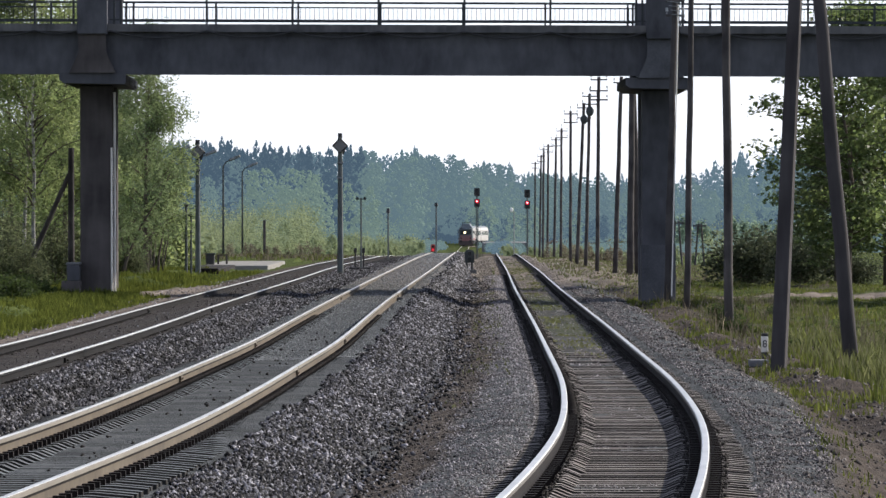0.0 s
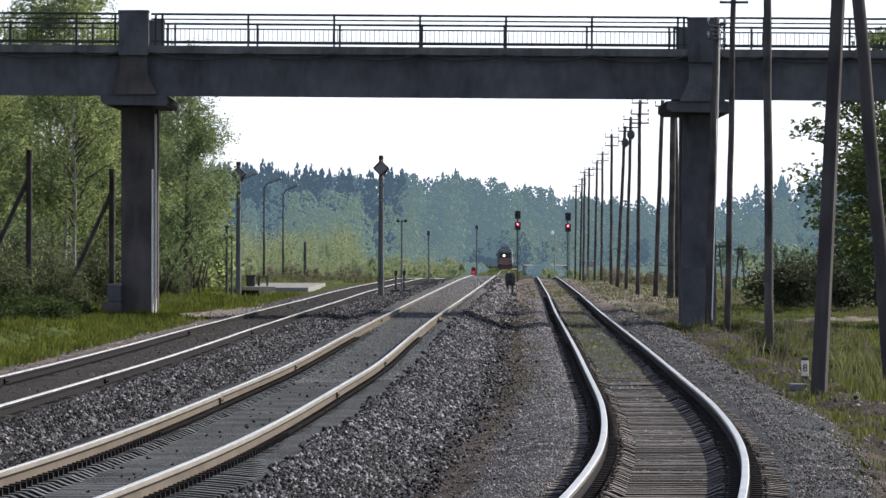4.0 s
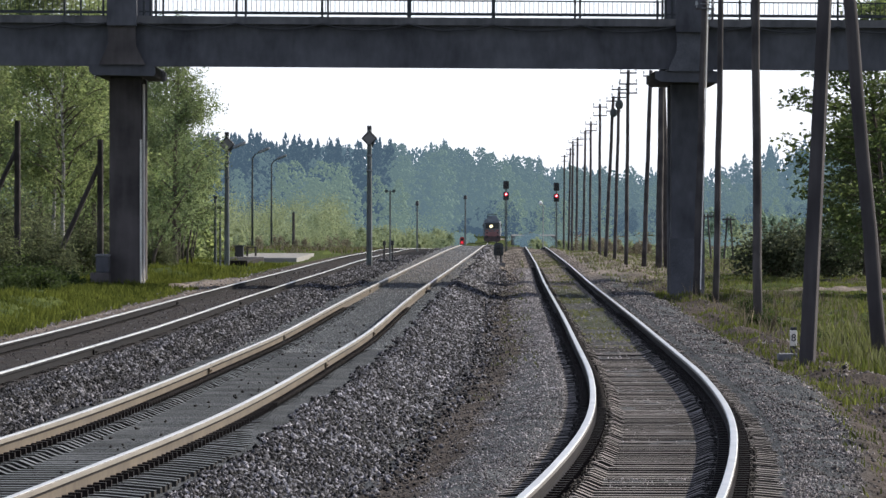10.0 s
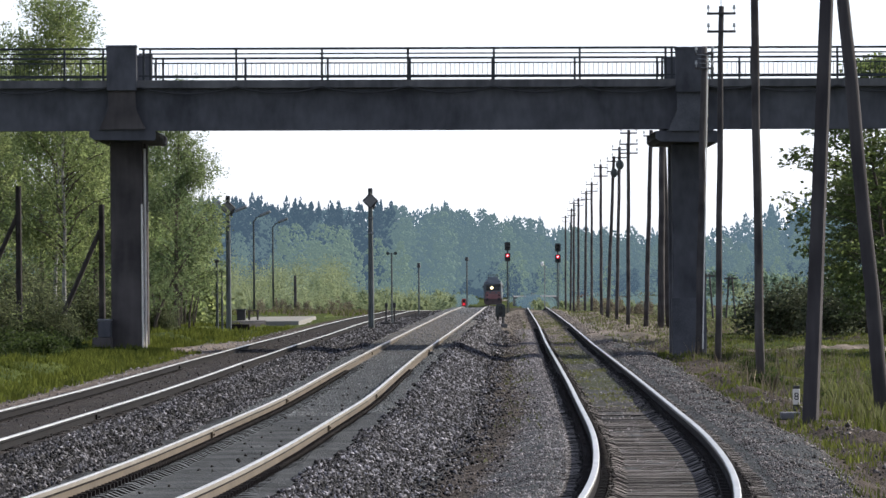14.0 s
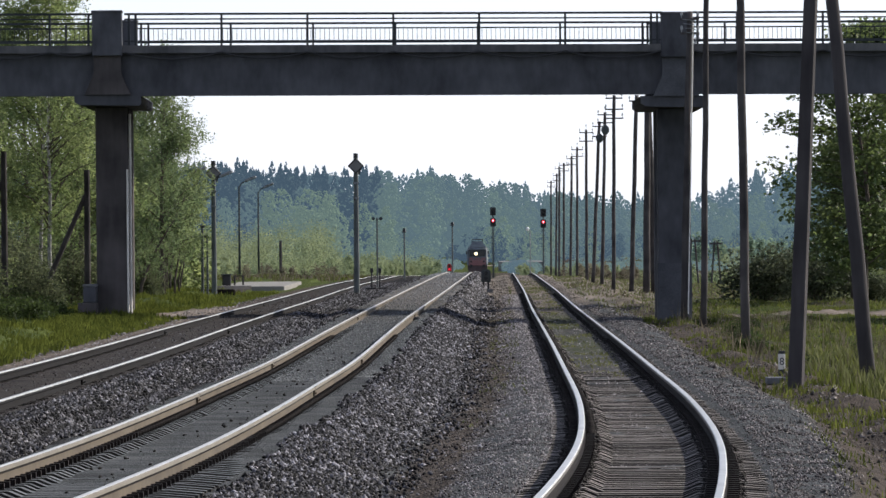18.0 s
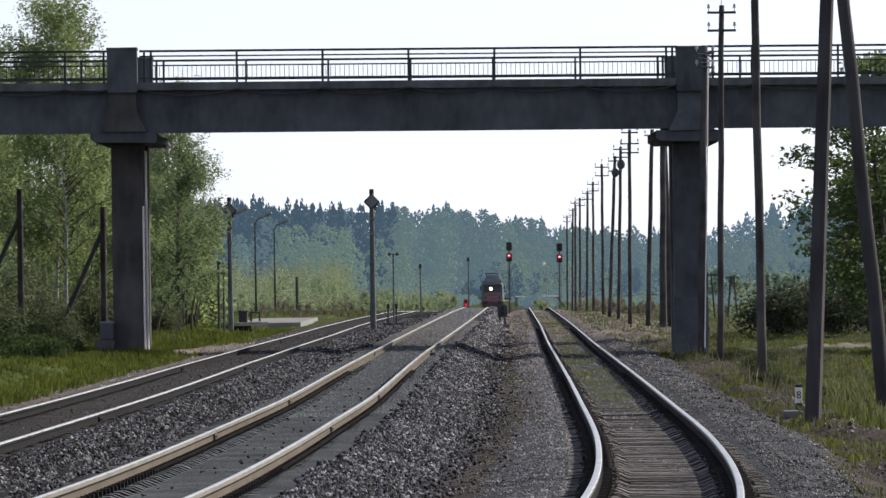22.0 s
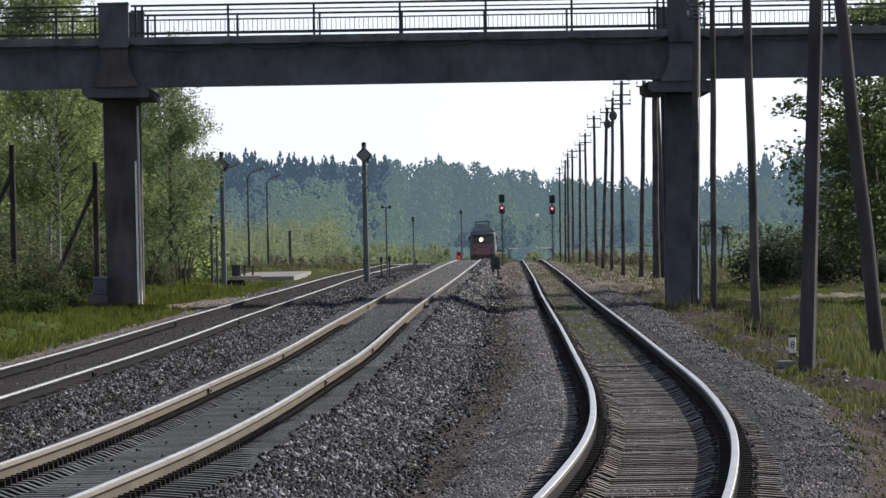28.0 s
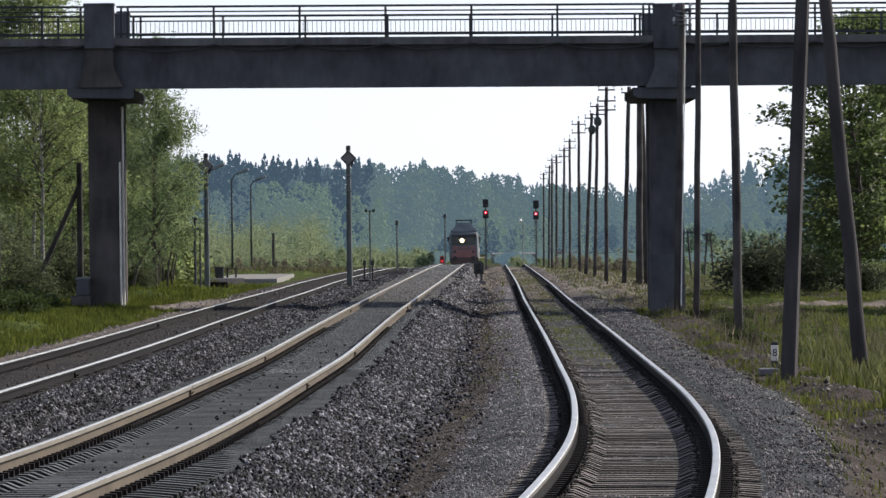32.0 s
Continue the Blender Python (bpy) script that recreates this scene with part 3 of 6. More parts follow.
CHIP = np.array([(0, 1, 3), (1, 2, 3), (2, 0, 3), (1, 0, 4), (2, 1, 4), (0, 2, 4)])


def stones(name, n, y0, y1, left, right, size, mat, label, seed, sink=0.0, on_sleepers=False):
    rng = np.random.default_rng(seed)
    x, y = scatter(rng, n, y0, y1, left, right)
    if on_sleepers:
        y = 46 + 0.543 * np.round((y - 46) / 0.543) + rng.uniform(-0.1, 0.1, n)
    s = size * (0.55 + 0.9 * rng.random(n)) * np.interp(y, [y0, y1], [1, 2.2])
    base = np.array([(1.1, 0, 0), (-0.55, 0.95, 0), (-0.55, -0.95, 0), (0, 0, 0.85), (0, 0, -0.85)], float)
    v = base[None] * s[:, None, None] * (0.6 + 0.7 * rng.random((n, 5, 3))) + rng.normal(0, 0.25, (n, 5, 3)) * s[:, None, None]
    a = rng.random(n) * 6.283
    ca, sa = np.cos(a)[:, None], np.sin(a)[:, None]
    v = np.stack((v[..., 0] * ca - v[..., 1] * sa, v[..., 0] * sa + v[..., 1] * ca, v[..., 2]), -1)
    v += np.stack((x, y, (top(1, y) - 0.19 if on_sleepers else ground(x, y)) + s * (0.5 - sink)), -1)[:, None]
    tagged(solids(name, v, CHIP, mat), label, "ballast", kind="stuff")


stones("ballast", 120000, 52, 400, lambda y: centre(2, y) + np.interp(y, [60, 85], [1.46, 1.40]) + 0.10 * bumpy(y * 0, y, 2.0, 31) + 0.07 * bumpy(y * 0, y, 0.6, 32), lambda y: bed_edge(y) - 0.05, 0.0235, STONE, "coarse dark grey crushed stone ballast beside the main line", 11)
stones("ballast", 72000, 60, 380, lambda y: np.minimum(centre(3, y), centre(2, y) - 3.4) + 1.15, lambda y: centre(2, y) - 1.45 + 0.12 * bumpy(y * 0, y, 2.0, 33), 0.023, STONE_DULL, "coarse dark grey crushed stone ballast between two tracks", 12)
stones("gravel", 32000, 50, 330, lambda y: bed_edge(y) + 0.75, lambda y: centre(1, y) - 1.12, 0.0105, STONE_FINE, "fine grey gravel beside the siding", 13)
stones("gravel", 9000, 50, 300, lambda y: bed_edge(y) - 0.05, lambda y: bed_edge(y) + 0.9, 0.012, STONE_SOIL, "small stones in the brown soil between the tracks", 21)
stones("gravel", 24000, 52, 260, lambda y: centre(1, y) + 1.3, lambda y: centre(1, y) + shoulder(y) + 0.3, 0.0115, STONE_SHOULDER, "fine grey-brown gravel on the shoulder of the siding", 14)
stones("gravel", 8000, 56, 260, lambda y: centre(1, y) + shoulder(y), lambda y: centre(1, y) + 6.5, 0.013, STONE_SOIL, "loose stones in the bare soil of the verge", 17)
stones("gravel", 7000, 62, 330, lambda y: centre(1, y) - 1.2, lambda y: centre(1, y) + 1.3, 0.0105, STONE_FINE, "fine gravel between the siding's sleepers", 18)
stones("gravel", 1800, 90, 300, L_EDGE, lambda y: centre(3, y) - 1.2, 0.015, STONE_FINE, "loose gravel on the sandy edge of the outer track", 19)
stones("ballast", 3600, 54, 330, lambda y: bed_edge(y) - 0.15, lambda y: bed_edge(y) + 0.4, 0.022, STONE, "scattered dark stones strewn over the brown soil", 20)
stones("ballast", 700, 54, 300, lambda y: bed_edge(y) + 0.3, lambda y: bed_edge(y) + 1.0, 0.019, STONE, "few dark stones lying on the brown soil", 22)
stones("gravel", 3500, 230, 480, lambda y: bed_edge(y), lambda y: centre(1, y) - 1.4, 0.020, STONE_EARTH, "brown gravel between the tracks further off", 23)
stones("gravel", 24000, 120, 540, lambda y: centre(2, y) - 1.5, lambda y: centre(2, y) + 1.4, 0.012, STONE_PALE, "dusty stones, paled in place of haze, on the far bed of the main line", 24)
stones("ballast", 7000, 300, 520, lambda y: centre(2, y) + 1.0, lambda y: centre(2, y) + 2.0, 0.03, STONE, "dark crushed stone shoulder further off", 25)
stones("gravel", 5000, 300, 520, lambda y: centre(1, y) - 1.6, lambda y: centre(1, y) + 2.0, 0.020, STONE_EARTH, "brown gravel round the far siding", 26)
stones("soil_clods", 1500, 55, 150, lambda y: centre(1, y) + 1.7, lambda y: centre(1, y) + 5.0, 0.026, STONE_SOIL, "clods and larger stones along the edge of the shoulder", 27, 0.35)
stones("loose_stones", 230, 54, 150, lambda y: centre(2, y) - 0.68, lambda y: centre(2, y) + 0.68, 0.014, STONE_BLACK, "scattered dark stones between the main line rails", 16)
stones("ballast", 1800, 60, 300, lambda y: centre(3, y) - 1.3, lambda y: centre(3, y) + 1.1, 0.011, STONE_DULL, "dark grit between the rails of the outer track", 15)


# black chips beside each rail for its grease and its cast shadow
for side in (-0.797, 0.797):
    for a, b in ((-0.22, -0.08), (0.08, 0.22)):
        stones("ballast", 2600, 54, 330, lambda y: centre(1, y) + side + a, lambda y: centre(1, y) + side + b, 0.018, STONE_BLACK, "black grit for grease and rail shadow along the siding's rails", int(100 + 10 * side + 100 * a), 0.2, True)


# ---- tracks ----
def sleeper_mesh():
    bm = bmesh.new()
    xs = (-1.35, -1.02, -0.55, -0.42, 0.42, 0.55, 1.02, 1.35)
    zs = (-0.03, 0.0, 0.0, -0.055, -0.055, 0.0, 0.0, -0.03)
    rows = []
    for x, z in zip(xs, zs):
        rows.append([bm.verts.new((x, -0.15, -0.2)), bm.verts.new((x, -0.11, z)), bm.verts.new((x, 0.11, z)), bm.verts.new((x, 0.15, -0.2))])
    for a, b in zip(rows, rows[1:]):
        for i in range(3):
            bm.faces.new((a[i], a[i + 1], b[i + 1], b[i]))
    bm.faces.new(rows[0][::-1])
    bm.faces.new(rows[-1])
    bmesh.ops.recalc_face_normals(bm, faces=bm.faces)
    # tops keep the sleeper colour, all sides take the painted shade
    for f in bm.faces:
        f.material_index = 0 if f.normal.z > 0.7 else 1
    me = bpy.data.meshes.new("sleeper")
    bm.to_mesh(me)
    bm.free()
    return me


HEAD = [(-0.0365, -0.002), (-0.0375, -0.045), (-0.01, -0.06), (-0.01, -0.145), (-0.075, -0.168), (-0.075, -0.18), (0.075, -0.18), (0.075, -0.168), (0.01, -0.145), (0.01, -0.06), (0.0375, -0.045), (0.0365, -0.002)]
HEAD_SIDES = [(-0.0385, -0.046), (-0.0385, -0.007), (-0.034, -0.001), (0.034, -0.001), (0.0385, -0.007), (0.0385, -0.046)]
# outline of a dark strip that stands in for the head's shadow
HEAD_SHADOW = [(-0.012, -0.078), (-0.022, -0.047), (0.022, -0.047), (0.012, -0.078)]
TREAD_NARROW = [(-0.036, -0.0045), (-0.029, 0.002), (0.028, 0.002), (0.034, -0.0045)]
TREAD = [(-0.0395, -0.010), (-0.037, -0.003), (-0.03, 0.002), (0.03, 0.002), (0.037, -0.003), (0.0395, -0.010)]


def sweep(name, outline, k, side, y0, y1, step, mat, parent, label=""):
    ys = np.arange(y0, y1 + step, step)
    x = centre(k, ys)
    slope = np.gradient(x, ys)
    n = len(outline)
    o = np.array(outline)
    px = x[:, None] + (side + o[None, :, 0]) * np.cos(np.arctan(slope))[:, None]
    py = ys[:, None] - (side + o[None, :, 0]) * np.sin(np.arctan(slope))[:, None]
    pz = top(k, ys)[:, None] + o[None, :, 1]
    v = np.stack((px, py, pz), -1).reshape(-1, 3)
    i = np.arange(len(ys) * n).reshape(len(ys), n)
    j = np.roll(i, -1, 1)
    f = np.stack((i[:-1], j[:-1], j[1:], i[1:]), -1).reshape(-1, 4).tolist()
    f += [i[0][::-1].tolist(), i[-1].tolist()]
    return raw(name, v.tolist(), f, mat, parent, label)


def build_track(k, name, label, y0, y1, rail_end, mat, spacing=0.543):
    track = thing(name, label, "railway track")
    for side in (-0.797, 0.797):
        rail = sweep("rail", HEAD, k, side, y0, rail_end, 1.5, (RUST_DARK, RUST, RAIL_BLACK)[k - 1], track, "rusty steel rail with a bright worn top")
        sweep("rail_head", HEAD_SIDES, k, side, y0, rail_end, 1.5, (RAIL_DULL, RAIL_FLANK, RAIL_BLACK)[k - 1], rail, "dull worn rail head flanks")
        # the shadow below the main line's rail heads, added as a strip
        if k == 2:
            sweep("head_shadow", HEAD_SHADOW, k, side, y0, 330, 1.5, RUST_DARK, rail, "black strip for the shadow under the rail head")
        sweep("running_surface", TREAD_NARROW if k == 2 else TREAD, k, side, y0, rail_end, 1.5, STEEL, rail, "bright polished steel rail top")
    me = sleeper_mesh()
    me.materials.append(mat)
    me.materials.append(SLEEPER_SHADE)
    rng = np.random.default_rng(k)
    ys = np.arange(y0, y1, spacing)
    far = []
    for n, y in enumerate(ys):
        x, z = float(centre(k, y)), float(top(k, y)) - 0.188
        a = -math.atan(float(centre(k, y + 1) - centre(k, y)))
        w = 1.2 if k == 1 else 0.8  # the siding's sleepers lie less evenly
        m = pose(x + rng.normal(0, 0.012) * w, y + rng.normal(0, 0.014) * w, z + rng.normal(0, 0.002) * w, rng.normal(0, 0.35) * w, 0, math.degrees(a) + rng.normal(0, 0.5) * w)
        if n < 295:
            s = new("sleeper", me)
            s.parent = track
            s.matrix_basis = m
        else:
            far.append([m @ v.co for v in me.vertices])
    if far:
        polys = [tuple(p.vertices) for p in me.polygons]
        n = len(me.vertices)
        v = [tuple(c) for s in far for c in s]
        f = [tuple(i + q * n for i in p) for q in range(len(far)) for p in polys]
        tagged(raw("far_sleeper", v, f, mat, track), kind="stuff")
    # clips that hold the rail foot on each sleeper, inside and outside
    near = ys[ys < 170]
    bm = bmesh.new()
    box(bm, -0.055, 0.055, -0.06, 0.06, -0.01, 0.055)
    bv = np.array([v.co[:] for v in bm.verts])
    bmesh.ops.triangulate(bm, faces=bm.faces)
    bm.verts.index_update()
    bt = np.array([[v.index for v in f.verts] for f in bm.faces])
    bm.free()
    offs = [s + o for s in (-0.797, 0.797) for o in (-0.105, 0.105)]
    clip = bpy.data.meshes.new("rail_clip")
    clip.from_pydata(bv.tolist(), [], bt.tolist())
    clip.materials.append(RUST_DARK)
    for y in near[:72]:
        for o in offs:
            c = new("rail_clip", clip)
            c.parent = track
            c.matrix_basis = pose(float(centre(k, y)) + o, float(y), float(top(k, y)) - 0.185)
    near = near[72:]
    cx = np.concatenate([centre(k, near) + o for o in offs])
    cy = np.tile(near, 4)
    cz = np.concatenate([top(k, near) - 0.185] * 4)
    v = bv[None] + np.stack((cx, cy, cz), -1)[:, None]
    tagged(solids("far_rail_clip", v, bt, RUST_DARK, track, "dark rusty rail clips"), kind="stuff")
    return track


siding = build_track(1, "railway_track", "siding track with bright rails and brown dusty concrete sleepers", 46, 330, 690, SLEEPER_BROWN)
main_line = build_track(2, "railway_track", "main line track with tan rails on grey concrete sleepers", 46, 600, 1590, SLEEPER_GREY)
outer = build_track(3, "railway_track", "outer track with dark rails half sunk in ballast", 66, 330, 560, SLEEPER_DARK)


def rail_joint(track, k, side, y, mat, label):
    """A pair of fishplates with bolts against the rail's web."""
    bm = bmesh.new()
    x, z = float(centre(k, y)) + side, float(top(k, y))
    for s in (-1, 1):
        box(bm, x + s * 0.026 - 0.014, x + s * 0.026 + 0.014, y - 0.4, y + 0.4, z - 0.15, z - 0.055, 0.004)
        for b in (-0.3, -0.1, 0.1, 0.3):
            tube(bm, (x + s * 0.03, y + b, z - 0.1), (x + s * 0.05, y + b, z - 0.1), 0.014, 0.014, 6)
    joint = part("rail_joint", bm, mat, track, label)
    bm = bmesh.new()
    box(bm, x - 0.0405, x + 0.0405, y - 0.012, y + 0.012, z - 0.05, z + 0.003)
    box(bm, x - 0.015, x + 0.015, y - 0.012, y + 0.012, z - 0.15, z - 0.05)
    part("joint_gap", bm, RUST_DARK, joint, "dark gap between two rail ends")


for y in (101, 128, 200):
    for side in (-0.797, 0.797):
        rail_joint(main_line, 2, side, y + (4 if side > 0 else 0), RUST, "rusty fishplates bolted over a rail joint")
for y in (108, 171, 250):
    for side in (-0.797, 0.797):
        rail_joint(outer, 3, side, y, RAIL_BLACK, "dark fishplates bolted over a rail joint")
for side in (-0.98, 0.98):
    y = 199.0
    x, z = float(centre(2, y)) + side, float(top(2, y))
    bm = bmesh.new()
    box(bm, x - 0.1, x + 0.1, y - 0.2, y + 0.2, z - 0.2, z - 0.06, 0.03)
    part("joint_box", bm, BLACK, main_line, "black cable box at an insulated joint")


# ---- road bridge ----
def build_bridge():
    y0, y1 = 218.0, 227.2
    tilt = 0.0112  # the road drops this much a metre towards the right
    bridge = thing("road_bridge", "dark grey concrete road bridge over the tracks with steel railings", "bridge")

    def lay(ob):
        ob.matrix_basis = Matrix.Translation((0, 0, 0)) @ Matrix(((1, 0, 0, 0), (0, 1, 0, 0), (-tilt, 0, 1, 0), (0, 0, 0, 1)))
        return ob

    spans = [(-46.8, -28.5), (-28.5, -10.2), (-10.2, 8.07), (8.07, 26.4), (26.4, 44.7)]
    for a, b in spans:
        for y in (y0 + 0.25, y0 + 2.4, y0 + 4.6, y0 + 6.8, y1 - 0.25):
            bm = bmesh.new()
            low = 7.075 if y < y0 + 1 else 7.5
            prism(bm, [(a + 0.03, low), (b - 0.03, low), (b - 0.03, 8.42), (a + 0.03, 8.42)], y - 0.22, y + 0.22)
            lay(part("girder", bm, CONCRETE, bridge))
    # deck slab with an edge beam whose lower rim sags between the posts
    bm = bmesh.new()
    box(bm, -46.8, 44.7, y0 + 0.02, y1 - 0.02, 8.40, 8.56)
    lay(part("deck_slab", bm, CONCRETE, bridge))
    for y, s in ((y0 - 0.14, 1), (y1 + 0.14, -1)):
        for a, b in spans:
            bm = bmesh.new()
            n = 40
            low = [(a + 0.03 + (b - a - 0.06) * i / n, 8.44) for i in range(0, n + 1, n)]
            prism(bm, low + [(b - 0.03, 8.69), (a + 0.03, 8.69)], y - 0.14, y + 0.14)
            lay(part("edge_beam", bm, CONCRETE_EDGE, bridge, "weathered concrete edge beam with stained lower rim"))
            if s > 0:
                bm = bmesh.new()
                knots = [a + 0.5] + [x for x in (-3.815 + 2.76 * i for i in range(-18, 20)) if a + 0.9 < x < b - 0.9] + [b - 0.5]
                line = [(k + (q - k) * i / 8, y - 0.19, 8.47 - 0.2 * (q - k) / 2.76 * (1 - (i / 4 - 1) ** 2)) for k, q in zip(knots, knots[1:]) for i in range(8)] + [(knots[-1], y - 0.19, 8.47)]
                bent_tube(bm, line, [0.028] * len(line), 6)
                lay(part("draped_cable", bm, BLACK, bridge, "black cable draped in shallow loops along the edge beam"))
    bm = bmesh.new()
    box(bm, -46.8, 44.7, y0 + 1.2, y1 - 1.2, 8.565, 8.62)
    lay(part("roadway", bm, material("asphalt", (0.045, 0.045, 0.047), (0.07, 0.07, 0.07), 2, 0.95, 0, 0.3, 60), bridge, "dark asphalt roadway"))
    # piers: two columns, a cap with raking ends, and a post that rises past the railing
    for cx, base in ((-28.5, -0.6), (-10.2, -0.6), (8.07, -0.9), (26.4, -0.9)):
        drop = -tilt * cx
        pier = part("pier_cap", cap_mesh(cx, drop, y0, y1), CONCRETE, bridge, "concrete pier cap with sloping ends")
        for y, dx, w in ((y0 + 2.9, 0.0, 0.53), (y0 + 6.3, 0.0, 0.525)):
            bm = bmesh.new()
            box(bm, cx + dx - w, cx + dx + w, y - 0.45, y + 0.45, base, 6.71 + drop, 0.03)
            part("column", bm, CONCRETE_BROWN if cx < 0 else CONCRETE, pier, "square concrete column with streaky tone")
        if cx > 0:
            bm = bmesh.new()
            box(bm, cx - 0.56, cx + 0.55, y0 + 2.40, y0 + 3.38, base, 1.6, 0.015)
            part("column_casing", bm, CONCRETE_MID, pier, "paler concrete casing round the column's foot")
        for y in (y0 - 0.12, y1 + 0.12):
            bm = bmesh.new()
            off = 0.0 if y < y0 else (0.1 if cx < 0 else -0.05)
            box(bm, cx + off - 0.48, cx + off + 0.48, y - 0.3, y + 0.3, 8.3 + drop, 9.74 + drop, 0.02)
            box(bm, cx + off - 0.5, cx + off + 0.5, y - 0.32, y + 0.32, 9.67 + drop, 9.76 + drop, 0.02)
            part("parapet_post", bm, CONCRETE, pier, "square concrete post between the railings")
            bm = bmesh.new()
            prism(bm, [(cx - 0.74, 7.06 + drop), (cx + 0.74, 7.06 + drop), (cx + 0.44, 7.72 + drop), (cx + 0.44, 8.35 + drop), (cx - 0.44, 8.35 + drop), (cx - 0.44, 7.72 + drop)], y - 0.12, y + 0.2)
            part("bracket", bm, CONCRETE_BROWN if cx < 0 else CONCRETE_MID, pier, "flared concrete bracket")
    bm = bmesh.new()
    tube(bm, (-9.70, y0 + 2.39, -0.3), (-9.70, y0 + 2.39, 4.8), 0.036, 0.036, 8)
    part("pale_rod", bm, PIPE, bridge, "pale rod on the column for a cable pipe and a sunlit edge")
    # added pale rod in place of the sunlit strip along the column
    bm = bmesh.new()
    tube(bm, (-9.615, y0 + 2.6, -0.3), (-9.615, y0 + 2.6, 6.6), 0.045, 0.045, 8)
    part("pale_rod", bm, PIPE, bridge, "pale rod on the column for a cable pipe and a sunlit edge")
    # railings
    for row, (y, first) in enumerate(((y0 - 0.12, -3.815), (y1 + 0.12, -3.79))):
        for a, b in spans:
            lo, hi = a + 0.5, b - 0.5
            bm = bmesh.new()
            box(bm, lo, hi, y - 0.04, y + 0.04, 9.665, 9.735)
            fence = lay(part("railing", bm, RAILING, bridge, "dark painted steel bridge railing"))
            for z0, z1 in ((9.515, 9.56), (8.80, 8.85) if row == 0 else (9.04, 9.09)):
                bm = bmesh.new()
                box(bm, lo, hi, y - 0.022, y + 0.022, z0, z1)
                part("rail_bar", bm, RAILING, fence)
            if row == 1:
                bm = bmesh.new()
                x = lo + 0.1
                while x < hi:
                    box(bm, x - 0.009, x + 0.009, y - 0.009, y + 0.009, 9.08, 9.52)
                    x += 0.155
                tagged(part("baluster", bm, RAILING, fence, "thin upright bars of the railing"), kind="stuff")
            n0 = math.ceil((lo - first) / 2.76)
            x = first + n0 * 2.76
            ends = [lo + 0.15, hi - 0.15]
            while x < hi:
                ends.append(x)
                x += 2.76
            for x in ends:
                bm = bmesh.new()
                box(bm, x - 0.035, x + 0.035, y - 0.035, y + 0.035, 8.67, 9.67)
                part("post", bm, RAILING, fence)
    return bridge


def cap_mesh(cx, drop, y0, y1):
    bm = bmesh.new()
    z = drop
    l, r = (1.07, 1.07) if cx < 0 else (1.14, 0.95)
    prism(bm, [(cx - l, 6.83 + z), (cx - l + 0.17, 6.73 + z), (cx + r - 0.05, 6.70 + z), (cx + r, 6.76 + z), (cx + r, 6.98 + z), (cx + r - 0.12, 7.07 + z), (cx - l, 7.07 + z)], y0 - 0.1, y1 + 0.1)
    box(bm, cx - 0.5, cx + 0.5, y0 + 1.6, y1 - 0.1, 7.07 + z, 7.5 + z)
    return bm


build_bridge()


# ---- line poles ----
def insulator(bm, x, y, z):
    tube(bm, (x, y, z), (x, y, z + 0.12), 0.012, 0.012, 5)
    tube(bm, (x, y, z + 0.10), (x, y, z + 0.22), 0.05, 0.03, 8)


